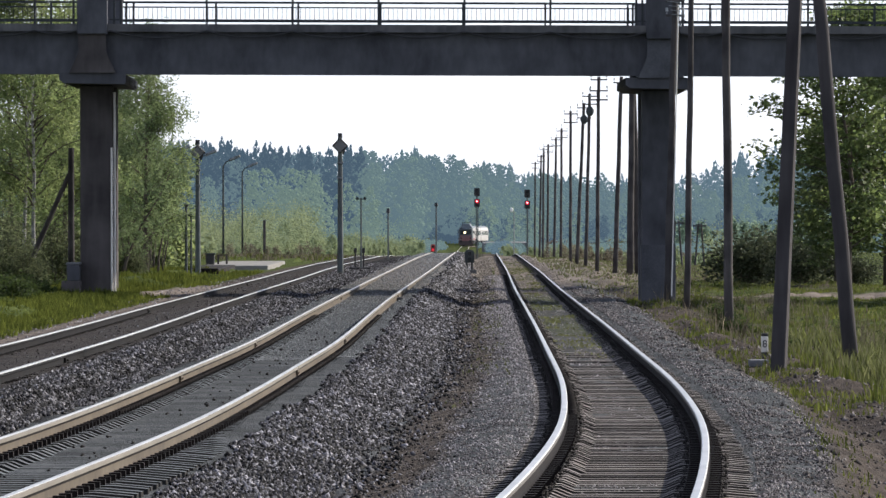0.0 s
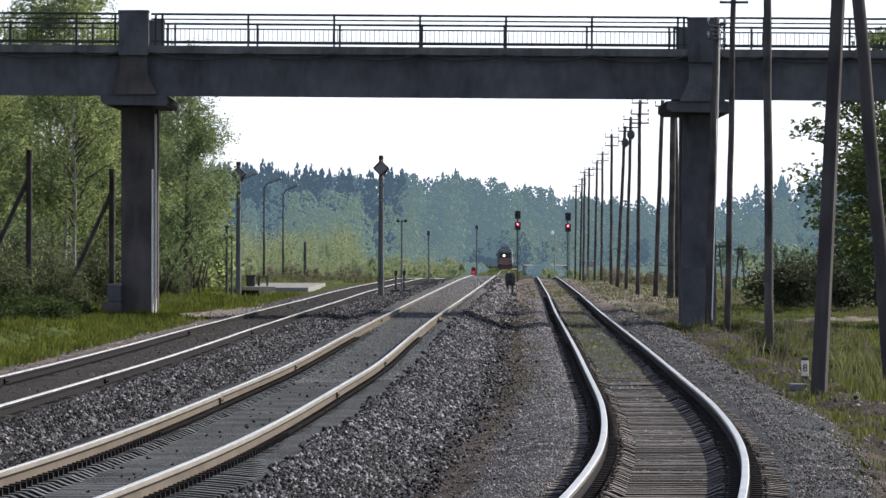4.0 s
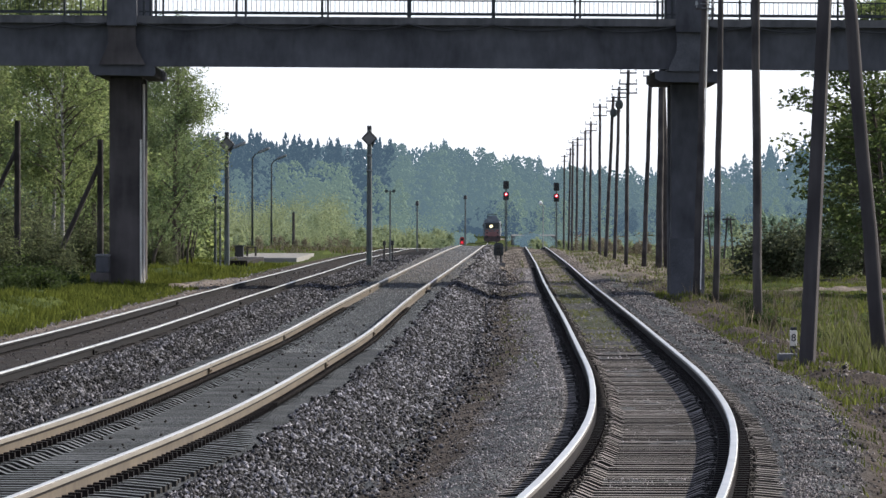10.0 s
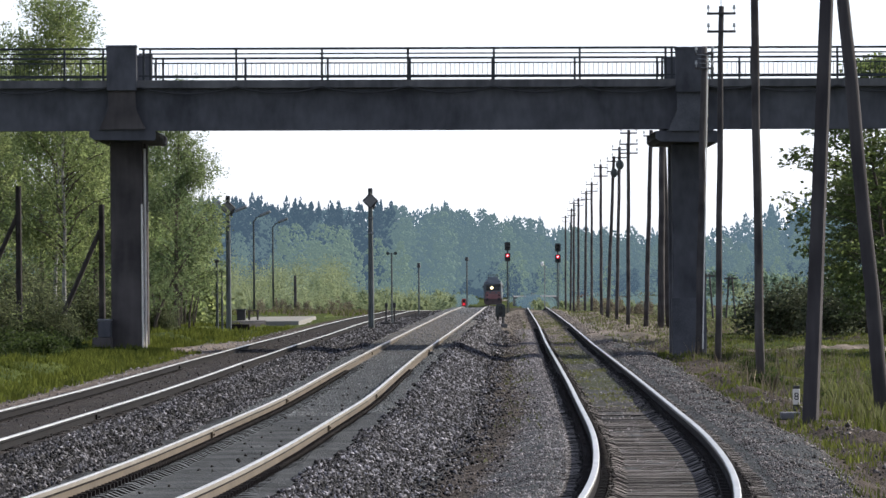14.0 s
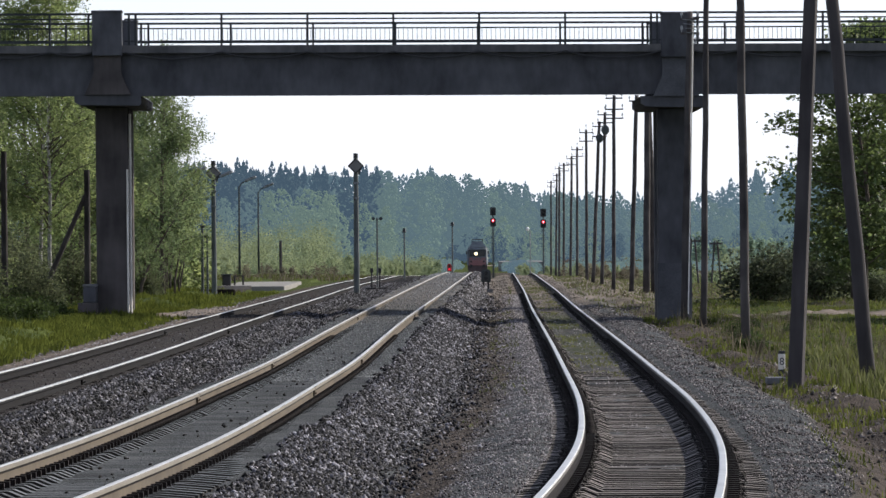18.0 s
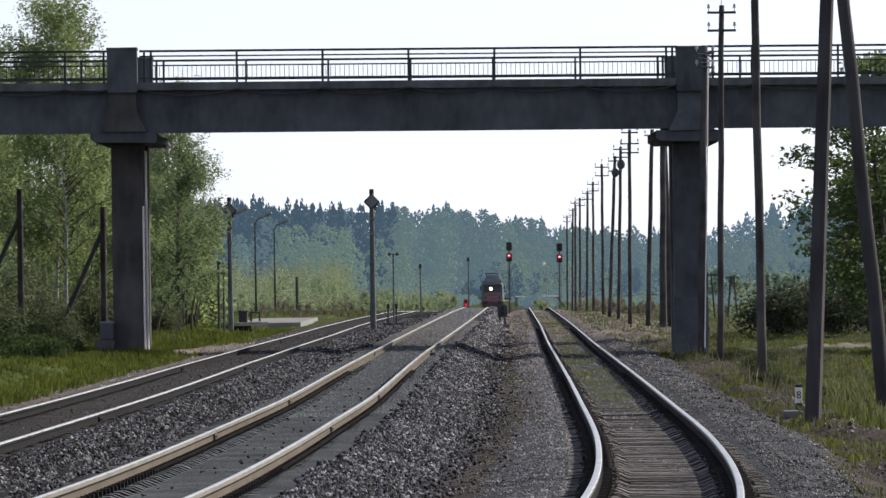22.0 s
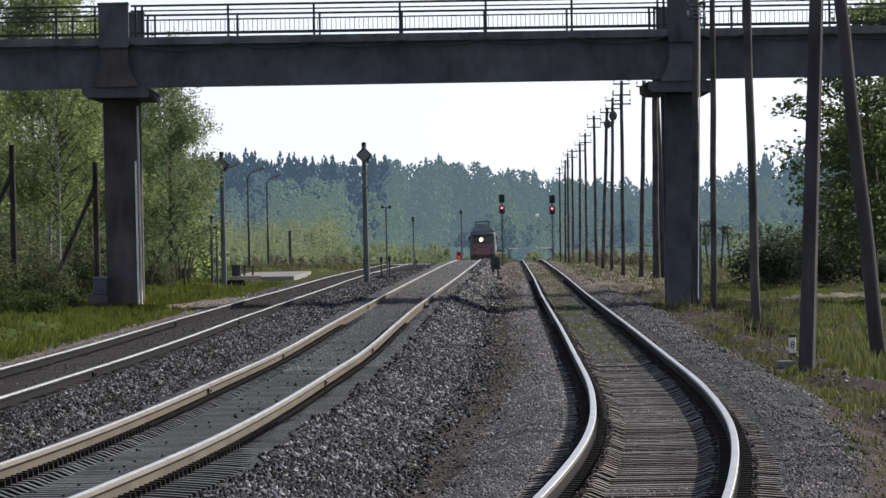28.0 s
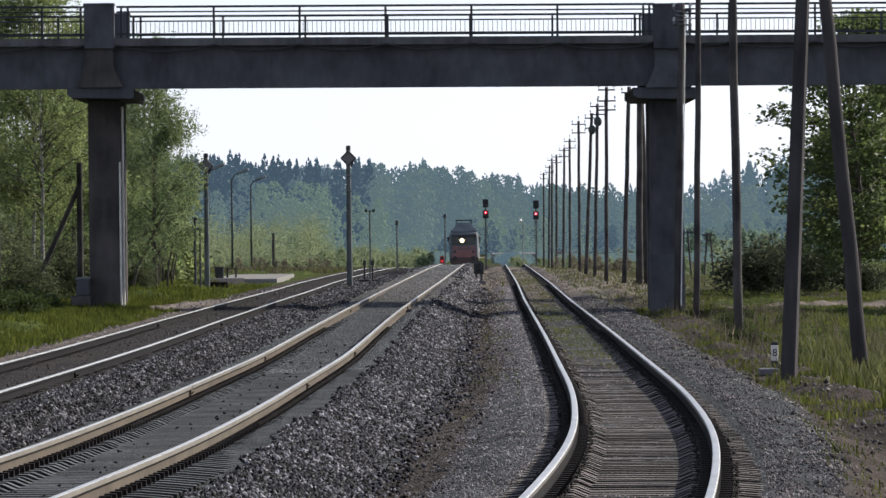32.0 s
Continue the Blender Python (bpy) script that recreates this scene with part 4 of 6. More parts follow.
def line_pole(y, xb, xt, zt, thick, arms, lean=0.0, square=False, pair=0.0, disc=False, mat=POLE_WOOD, label="dark weathered wooden telegraph pole with crossarms"):
    zb = float(ground(xb, y)) - 0.15
    pole = thing("telegraph_pole", label, "pole", group="poles along the siding")
    bm = bmesh.new()
    if square:
        t = Vector((xt - xb, lean, zt - zb))
        m = Matrix.Translation((xb, y, zb)) @ t.to_track_quat("Z", "Y").to_matrix().to_4x4() @ pose(0, 0, 0, 0, 0, -16)
        bmesh.ops.create_cone(bm, cap_ends=True, segments=4, radius1=thick * 0.76, radius2=thick * 0.6, depth=t.length, matrix=m @ Matrix.Translation((0, 0, t.length / 2)) @ pose(0, 0, 0, 0, 0, 45))
        bmesh.ops.bevel(bm, geom=[e for e in bm.edges if abs((e.verts[0].co - e.verts[1].co).z) > 2], offset=0.02, segments=1, affect="EDGES")
    else:
        n = 7
        bent_tube(bm, [(xb + (xt - xb) * i / n + 0.012 * math.sin(i * 2.1 + y), y + lean * i / n, zb + (zt - zb) * i / n) for i in range(n + 1)], [thick / 2 * (1.08 - 0.25 * i / n) for i in range(n + 1)], 9)
    part("post", bm, mat, pole, smooth=not square)
    if pair:
        bm = bmesh.new()
        n = 7
        bent_tube(bm, [(xb + pair + (xt - xb - pair) * i / n, y + 1.2 * (1 - i / n), zb + (zt - 0.4 - zb) * i / n) for i in range(n + 1)], [thick / 2 * (1.1 - 0.2 * i / n) for i in range(n + 1)], 9)
        part("brace", bm, mat, pole, "leaning wooden brace", smooth=True)
    for drop, half in arms:
        z = zt - drop
        bm = bmesh.new()
        box(bm, xt - half, xt + half, y - 0.14 + lean, y - 0.06 + lean, z - 0.035, z + 0.035)
        arm = part("crossarm", bm, POLE_WOOD, pole)
        for x in (xt - half + 0.04, xt + half - 0.04):
            bm = bmesh.new()
            insulator(bm, x, y - 0.1 + lean, z + 0.03)
            part("insulator", bm, PORCELAIN, arm, "grey porcelain insulator on a pin")
    if arms and thick < 0.22:
        bm = bmesh.new()
        tube(bm, (xt, y, zt), (xt, y, zt + 0.22), 0.012, 0.012, 5)
        tube(bm, (xt, y, zt + 0.2), (xt, y, zt + 0.32), 0.05, 0.03, 8)
        part("top_insulator", bm, PORCELAIN, pole)
    if disc:
        bm = bmesh.new()
        bmesh.ops.create_uvsphere(bm, u_segments=12, v_segments=8, radius=0.27, matrix=Matrix.Translation((xt, y - 0.2, zt - 1.0)) @ Matrix.Diagonal((0.85, 0.4, 1.05, 1)))
        part("cable_drum", bm, PAINT_DARK, pole, "dark round cable coil hung on the pole", smooth=True)
    return pole


TWO = ((0.22, 0.42), (0.75, 0.42))
line_pole(120.5, 6.53, 6.957, 8.4, 0.24, (), square=True, mat=CONCRETE_POLE, label="square grey-brown concrete pole leaning slightly, sunlit on one side")
line_pole(123.0, 8.025, 7.245, 8.3, 0.27, (), mat=CONCRETE_POLE, label="round weathered pole leaning as a strut against the concrete pole")
line_pole(166, 7.80, 7.71, 11.0, 0.22, ((0.3, 0.42), (0.85, 0.42)))
line_pole(200, 8.15, 8.33, 10.25, 0.19, TWO)
cable_pole = line_pole(214, 8.10, 8.37, 9.55, 0.22, ((0.25, 0.3), (0.7, 0.3)), label="dark wooden pole with loose wires in front of the bridge pier")
for i in range(4):
    bm = bmesh.new()
    bent_tube(bm, [(8.12 + 0.05 * i, 213.85, 9.3 - 0.14 * i), (8.5, 213.7, 9.25 - 0.13 * i), (8.62 + 0.02 * i, 213.8, 9.0 - 0.1 * i), (8.5, 213.9, 8.5)], [0.014] * 4, 5)
    part("loose_wire", bm, GALV, cable_pole, "pale loose wire")
# thin pale rod along the pole's right side
bm = bmesh.new()
bent_tube(bm, [(8.235, 213.84, 0.0), (8.36, 213.84, 4.6), (8.475, 213.84, 9.2)], [0.02] * 3, 6)
part("pale_rod", bm, PIPE, cable_pole, "thin pale rod up the pole")
line_pole(320, 10.35, 10.50, 9.9, 0.33, ((0.3, 0.42),), pair=0.45, label="dark wooden telegraph pole doubled with a leaning brace")
line_pole(345, 10.40, 10.75, 9.8, 0.24, ((0.3, 0.4),))
line_pole(338, 9.30, 9.41, 9.65, 0.2, ((0.15, 0.42), (0.7, 0.45), (1.15, 0.45)))
line_pole(381, 9.84, 10.10, 9.65, 0.2, ((0.15, 0.43), (0.6, 0.45)), disc=True)
line_pole(407, 9.97, 10.44, 9.6, 0.22, ((0.3, 0.43), (0.9, 0.43)), disc=True)
line_pole(435, 10.26, 10.30, 9.6, 0.2, ((0.2, 0.45), (0.75, 0.45)))
line_pole(513, 11.37, 11.46, 9.6, 0.2, ((0.2, 0.45), (0.7, 0.45)))
line_pole(562, 11.9, 12.1, 9.55, 0.22, ((0.2, 0.45), (0.7, 0.45)))
line_pole(604, 12.2, 12.3, 9.5, 0.22, ((0.2, 0.45), (0.7, 0.45)))
line_pole(630, 12.3, 12.4, 9.5, 0.22, ((0.2, 0.43),))
line_pole(683, 13.0, 13.2, 9.4, 0.22, ((0.2, 0.43), (0.7, 0.43)))
line_pole(759, 13.9, 14.0, 9.4, 0.22, ((0.2, 0.43), (0.7, 0.43)))
for y, x in ((520, 20.45), (560, 23.9)):
    bm = bmesh.new()
    p = thing("wooden_pylon", "far dark wooden two-legged power line support", "pylon", group="far power line")
    zg = float(ground(x, y))
    bm.free()
    for s in (-1, 1):
        bm = bmesh.new()
        tube(bm, (x + s * 0.4, y, zg - 0.2), (x + s * 0.12, y, zg + 3.5), 0.09, 0.07, 7)
        part("leg", bm, POLE_WOOD, p)
    bm = bmesh.new()
    box(bm, x - 0.55, x + 0.55, y - 0.08, y + 0.08, zg + 3.25, zg + 3.38)
    arm = part("crossarm", bm, POLE_WOOD, p)
    for dx in (-0.48, 0, 0.48):
        bm = bmesh.new()
        insulator(bm, x + dx, y, zg + 3.38)
        part("insulator", bm, PORCELAIN, arm)


# ---- poles on the other side, lamps and signs ----
def plain_pole(name, label, x, y, h, r, mat, group="", r1=None):
    zb = float(ground(x, y)) - 0.1
    p = thing(name, label, "pole", group=group)
    bm = bmesh.new()
    tube(bm, (x, y, zb), (x, y, zb + h), r, r1 or r * 0.85, 10)
    part("post", bm, mat, p, smooth=False)
    return p, zb


def diamond_pole(x, y, zt, r, plate):
    p = thing("concrete_mast", "tall grey concrete mast with a diamond-shaped plate at its top", "mast", group="masts with diamond plates")
    zb = float(ground(x, y)) - 0.1
    bm = bmesh.new()
    bent_tube(bm, [(x, y, zb), (x, y, (zb + zt) / 2), (x, y, zt)], [r * 1.2, r, r * 0.85], 8)
    part("post", bm, MAST_GREY, p)
    zc = zt - 0.12 - plate
    bm = bmesh.new()
    outline = [(0, -plate), (plate, 0), (0, plate), (-plate, 0)]
    prism(bm, [(x + a, zc + b) for a, b in outline], y - 0.2, y - 0.15)
    board = part("diamond_plate", bm, PLATE_GREY, p, "diamond-shaped faded grey plate")
    bm = bmesh.new()
    for (a, b), (c, d) in zip(outline, outline[1:] + outline[:1]):
        tube(bm, (x + a, y - 0.19, zc + b), (x + c, y - 0.19, zc + d), 0.032, 0.032, 6)
    part("rim", bm, BLACK, board, "dark rim of the plate")
    bm = bmesh.new()
    prism(bm, [(x - plate * 0.9, zc - 0.02), (x, zc + plate * 0.9), (x + plate * 0.9, zc - 0.02), (x + plate * 0.45, zc - plate * 1.25)], y + 0.14, y + 0.19)
    part("back_plate", bm, PAINT_DARK, p, "second dark plate facing away")
    bm = bmesh.new()
    tube(bm, (x, y, zt - 0.05), (x, y, zt + 0.12), 0.11, 0.1, 8)
    part("mast_cap", bm, BLACK, p)
    for dz in (1.22, 1.9):
        bm = bmesh.new()
        box(bm, x - r * 1.12, x + r * 1.12, y - r * 1.12, y + r * 1.12, zt - dz - 0.04, zt - dz + 0.04)
        part("band", bm, GALV, p)
    return p


diamond_pole(-3.16, 306, 6.31, 0.118, 0.33)
diamond_pole(-9.4, 300, 5.95, 0.105, 0.32)


def street_lamp(x, y, h):
    p = thing("street_lamp", "slim grey street lamp with a short upward arm", "street lamp", group="platform lamps")
    zb = float(ground(x, y)) - 0.1
    bm = bmesh.new()
    bent_tube(bm, [(x, y, zb), (x, y, zb + h * 0.6), (x, y, zb + h - 0.6), (x + 0.25, y, zb + h - 0.25), (x + 0.7, y, zb + h - 0.02)], [0.10, 0.085, 0.07, 0.05, 0.045], 8)
    part("post", bm, PAINT_DARK, p, smooth=True)
    bm = bmesh.new()
    m = Matrix.Translation((x + 0.98, y, zb + h + 0.1)) @ pose(0, 0, 0, 0, -22, 0)
    box(bm, -0.5, 0.5, -0.17, 0.17, -0.12, 0.12, 0.06, turn=m)
    part("lamp_head", bm, GALV, p, "grey lamp head tilted upwards")


for x, y, h in ((-16.98, 480, 7.7), (-16.28, 520, 8.03), (-15.75, 571, 8.45), (-15.85, 640, 8.85)):
    street_lamp(x, y, h)

# thin masts and posts near the outer track
for x, y, h, r in ((-2.47, 340, 3.67, 0.048), (-1.44, 440, 3.2, 0.058), (2.14, 560, 4.28, 0.075)):
    # the pale mast grey here stands in for haze
    p, zb = plain_pole("lamp_mast", "thin steel mast with a small fitting at its top", x, y, h, r, MAST_GREY, "thin masts")
    if y > 400:
        bm = bmesh.new()
        tube(bm, (x, y, zb + h - 0.12), (x, y, zb + h + 0.18), r * 2.2, r * 1.6, 8)
        part("mast_cap", bm, BLACK, p)
        continue
    bm = bmesh.new()
    for s in (-1, 1):
        tube(bm, (x, y, zb + h - 0.08), (x + s * 0.17, y, zb + h - 0.04), 0.018, 0.018, 6)
        tube(bm, (x + s * 0.19, y - 0.1, zb + h - 0.04), (x + s * 0.19, y + 0.12, zb + h - 0.01), 0.085, 0.05, 10)
    part("floodlight", bm, PAINT_DARK, p)
p, zb = plain_pole("short_post", "short dark wooden post standing in the grass", -12.7, 590, 3.5, 0.14, POLE_WOOD)
for x, y, h, r in ((-10.25, 310, 3.44, 0.07), (-10.12, 313, 2.9, 0.055)):
    p, zb = plain_pole("sign_post", "thin dark post with a small flat fitting", x, y, h, r, PAINT_DARK)
    bm = bmesh.new()
    box(bm, x - 0.16, x + 0.12, y - 0.12, y - 0.04, zb + h - 0.06, zb + h + 0.07, 0.02)
    part("fitting", bm, BLACK, p)
p, zb = plain_pole("lamp_post", "slim post with a white lamp head beyond the siding", 10.7, 700, 5.1, 0.06, GALV)
bm = bmesh.new()
bmesh.ops.create_uvsphere(bm, u_segments=10, v_segments=8, radius=0.19, matrix=Matrix.Translation((10.45, 700, zb + 5.2)) @ Matrix.Diagonal((1, 1, 1.2, 1)))
part("lamp_head", bm, WHITE, p, "white round lamp head", smooth=True)
# two old braced poles by the trees
for x, y, h, bx in ((-14.25, 229, 5.6, -1.5), (-11.5, 230, 4.9, -1.3)):
    p, zb = plain_pole("braced_pole", "dark old wooden pole with a slanting brace", x, y, h, 0.12, POLE_WOOD, "braced poles")
    bm = bmesh.new()
    tube(bm, (x + bx, y, zb + h * 0.25), (x - 0.05, y, zb + h * 0.82), 0.09, 0.08, 8)
    tube(bm, (x + bx * 1.45, y, zb), (x + bx, y, zb + h * 0.25), 0.095, 0.09, 8)
    part("brace", bm, POLE_WOOD, p)


# ---- signals ----
def mast_signal(x, y, zred):
    s = thing("mast_signal", "slim railway mast signal with two dark heads, lower lens lit red", "signal", group="mast signals")
    zb = float(ground(x, y)) - 0.1
    bm = bmesh.new()
    tube(bm, (x, y, zb), (x, y, zred + 1.3), 0.075, 0.065, 10)
    part("mast", bm, PAINT_DARK, s, smooth=False)
    for z, h, lens in ((zred, 0.72, True), (zred + 0.98, 0.72, False)):
        bm = bmesh.new()
        prism(bm, [(x - 0.2, z - h / 2), (x + 0.2, z - h / 2), (x + 0.25, z - h / 2 + 0.06), (x + 0.25, z + h / 2 - 0.06), (x + 0.2, z + h / 2), (x - 0.2, z + h / 2), (x - 0.25, z + h / 2 - 0.06), (x - 0.25, z - h / 2 + 0.06)], y - 0.16, y - 0.08)
        head = part("signal_head", bm, BLACK, s, "black signal head")
        for dz in (-0.16, 0.16):
            lit = lens and dz > 0
            bm = bmesh.new()
            tube(bm, (x, y - 0.17, z + dz), (x, y - 0.3, z + dz), 0.165 if lit else 0.13, 0.165 if lit else 0.13, 14, caps=False)
            part("hood", bm, BLACK, head)
            bm = bmesh.new()
            tube(bm, (x, y - 0.165, z + dz), (x, y - 0.19, z + dz), 0.15 if lit else 0.115, 0.14 if lit else 0.10, 14)
            part("lens", bm, LAMP_RED if lit else GLASS, head, "lit red lens" if lit else "dark unlit lens")
            if lit:
                bm = bmesh.new()
                tube(bm, (x, y - 0.192, z + dz), (x, y - 0.2, z + dz), 0.06, 0.05, 12)
                part("bulb", bm, LAMP_CORE, head, "bright core of the lit lens")
    bm = bmesh.new()
    for k in range(9):
        box(bm, x - 0.13, x + 0.13, y + 0.12, y + 0.15, zb + 0.5 + 0.45 * k, zb + 0.53 + 0.45 * k)
    for dx in (-0.14, 0.14):
        tube(bm, (x + dx, y + 0.13, zb), (x + dx, y + 0.13, zred), 0.012, 0.012, 5)
    part("ladder", bm, PAINT_DARK, s)


mast_signal(5.9, 600, 4.25)
mast_signal(10.35, 600, 4.1)


def dwarf_signal(x, y, lit, h=1.15):
    s = thing("dwarf_signal", "low dark shunting signal on a pale concrete foot" if not lit else "low shunting signal with a red front and lit red lens", "signal", group="dwarf signals")
    zb = float(ground(x, y))
    bm = bmesh.new()
    box(bm, x - 0.36, x + 0.36, y - 0.3, y + 0.3, zb - 0.1, zb + 0.12, 0.02)
    part("foot", bm, CONCRETE_PALE, s, "pale concrete foot")
    for dx in (-0.13, 0.13):
        bm = bmesh.new()
        tube(bm, (x + dx, y, zb + 0.1), (x + dx, y, zb + h * 0.45), 0.05, 0.05, 8)
        part("leg", bm, BLACK, s)
    bm = bmesh.new()
    w = 0.2 if lit else 0.25
    prism(bm, [(x - w, zb + h * 0.42), (x + w, zb + h * 0.42), (x + w, zb + h - 0.12), (x + w - 0.1, zb + h), (x - w + 0.1, zb + h), (x - w, zb + h - 0.12)], y - 0.14, y + 0.16)
    head = part("signal_head", bm, RED_PAINT if lit else PAINT_DARK, s)
    for dz in (0.58, 0.82):
        bm = bmesh.new()
        tube(bm, (x, y - 0.14, zb + h * dz), (x, y - 0.3, zb + h * dz), 0.12, 0.12, 12, caps=False)
        part("hood", bm, BLACK, head)
        bm = bmesh.new()
        tube(bm, (x, y - 0.142, zb + h * dz), (x, y - 0.16, zb + h * dz), 0.1, 0.1, 12)
        part("lens", bm, LAMP_RED if lit and dz < 0.7 else GLASS, head)


dwarf_signal(3.07, 352, False, 1.15)
dwarf_signal(2.0, 600, True, 1.15)
boards = thing("crossing_board", "pale boards laid beside the main line rails far off", "boards")
for x0, x1, y0, y1 in ((-1.75, -1.05, 534, 548), (-0.55, 0.55, 552, 558)):
    bm = bmesh.new()
    cx, cz = float(centre(2, (y0 + y1) / 2)), float(top(2, y1))
    box(bm, cx + x0, cx + x1, y0, y1, cz - 0.2, cz - 0.01, 0.02)
    part("board", bm, PIPE, boards)
# a point machine with two short levers between the tracks
machine = thing("point_machine", "dark cast point machine with two upright rods between tracks", "point machine")
zb = float(ground(-2.5, 330))
for x in (-2.68, -2.28):
    bm = bmesh.new()
    tube(bm, (x, 330, zb), (x, 330, zb + 1.05), 0.045, 0.04, 8)
    box(bm, x - 0.075, x + 0.075, 329.9, 330.1, zb + 0.85, zb + 1.08, 0.02)
    part("rod", bm, BLACK, machine)
for x, w in ((-2.72, 0.27), (-2.12, 0.24)):
    bm = bmesh.new()
    box(bm, x - w, x + w, 329.6, 330.3, zb - 0.05, zb + 0.15, 0.03)
    part("housing", bm, BLACK, machine)

# ---- small things on the verges ----
marker = thing("distance_marker", "short black and white numbered concrete marker post", "marker post")
mx, my = 6.79, 130.0
mz = float(ground(mx, my)) - 0.05
for a, b, mat, nm, lab in ((0, 0.28, BLACK, "base", "black lower half"), (0.28, 0.58, PIPE, "panel", "white painted panel"), (0.58, 0.64, BLACK, "cap", "black top")):
    bm = bmesh.new()
    box(bm, mx - 0.065, mx + 0.065, my - 0.065, my + 0.065, mz + a, mz + b, 0.008)
    part(nm, bm, mat, marker, lab)
txt = bpy.data.curves.new("number", "FONT")
txt.body, txt.size, txt.align_x, txt.align_y, txt.extrude = "8", 0.2, "CENTER", "CENTER", 0.002
num = new("number_tmp", txt)
bpy.context.view_layer.update()
me = bpy.data.meshes.new_from_object(num.evaluated_get(bpy.context.evaluated_depsgraph_get()))
bpy.data.objects.remove(num)
ob = link_mesh("number", me, BLACK, marker, "black numeral")
ob.matrix_basis = pose(mx, my - 0.069, mz + 0.43, 90, 0, 0)
slab = thing("concrete_slab", "low pale concrete slab lying beside the marker post", "slab")
bm = bmesh.new()
sx, sy = 6.62, 127.2
sz = float(ground(sx, sy))
box(bm, sx - 0.27, sx + 0.14, sy - 0.4, sy + 0.4, sz - 0.12, sz + 0.01, 0.015)
part("block", bm, CONCRETE_PALE, slab)
stump = thing("wooden_stub", "short rotten wooden stub in the gravel", "stub")
bm = bmesh.new()
zq = float(ground(5.75, 127))
tube(bm, (5.75, 127, zq - 0.05), (5.77, 127, zq + 0.17), 0.035, 0.025, 7)
part("stub", bm, POLE_WOOD, stump)
block = thing("concrete_block", "stepped grey concrete block with a pale top beside the bridge column", "concrete block")
for x0, x1, z0, z1, mat, nm in ((-11.30, -10.68, -0.3, 0.48, CONCRETE_BROWN, "base"), (-11.12, -10.70, 0.48, 1.0, CONCRETE, "body"), (-11.15, -10.68, 1.0, 1.08, CONCRETE_PALE, "lid")):
    bm = bmesh.new()
    box(bm, x0, x1, 219.4, 220.5, z0, z1, 0.03)
    part(nm, bm, mat, block, "pale weathered top" if nm == "lid" else "")

platform = thing("low_platform", "low pale concrete platform beside the outer track", "platform")
for i in range(8):
    bm = bmesh.new()
    box(bm, -11.0, -7.4, 352 + 6 * i, 357.96 + 6 * i, -0.15, 0.20, 0.02)
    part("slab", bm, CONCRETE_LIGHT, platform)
for i in range(8):
    bm = bmesh.new()
    box(bm, -10.8, -7.6, 352.4 + 6 * i, 357.4 + 6 * i, -0.45, -0.152)
    part("support", bm, CONCRETE, platform)
bm = bmesh.new()
box(bm, -10.6, -8.95, 316, 346, -0.25, 0.28, 0.03)
ramp = tagged(part("timber_crossing", bm, RUST_DARK), "dark timber boards laid before the platform end", "timber")
cabinet = thing("relay_cabinet", "small black metal cabinet on the platform's end", "cabinet")
bm = bmesh.new()
box(bm, -10.92, -10.46, 362, 362.5, 0.20, 0.75, 0.03)
part("body", bm, BLACK, cabinet)
bm = bmesh.new()
box(bm, -10.99, -10.39, 361.9, 362.6, 0.75, 0.81, 0.02)
part("roof", bm, PAINT_DARK, cabinet)
bench = thing("bench", "low dark bench on the platform", "bench")
bm = bmesh.new()
box(bm, -10.45, -9.85, 366, 366.4, 0.66, 0.72)
part("seat", bm, POLE_WOOD, bench)
for x in (-10.38, -9.92):
    bm = bmesh.new()
    box(bm, x - 0.05, x + 0.05, 366.05, 366.35, 0.20, 0.66)
    part("leg", bm, POLE_WOOD, bench)
bm = bmesh.new()
ends = [[bm.verts.new((x, y, z)) for y, z in ((1190, -3.2), (1190, -0.74), (1210, -0.54), (1210, -3.2))] for x in (12.8, 20.5)]
bm.faces.new(ends[0])
bm.faces.new(ends[1][::-1])
for k in range(4):
    bm.faces.new((ends[0][(k + 1) % 4], ends[0][k], ends[1][k], ends[1][(k + 1) % 4]))
bmesh.ops.recalc_face_normals(bm, faces=bm.faces)
tagged(part("road", bm, ROAD_HAZE), "pale road with haze in its colour on a low bank behind the siding", "road", kind="structure")


# ---- plants ----
def leaves(rng, centres, size, flat=0.5):
    """Four-cornered leaves or sprays at the given places, each at its own slant."""
    n = len(centres)
    a = rng.normal(size=(n, 3))
    a[:, 2] *= flat
    a /= np.linalg.norm(a, axis=1, keepdims=True) + 1e-6
    b = np.cross(a, rng.normal(size=(n, 3)))
    b /= np.linalg.norm(b, axis=1, keepdims=True) + 1e-6
    s = (np.asarray(size) * (0.6 + 0.8 * rng.random(n)))[:, None]
    v = np.stack((centres - a * s, centres - b * s * 0.55, centres + a * s, centres + b * s * 0.55), 1)
    return v.reshape(-1, 3)


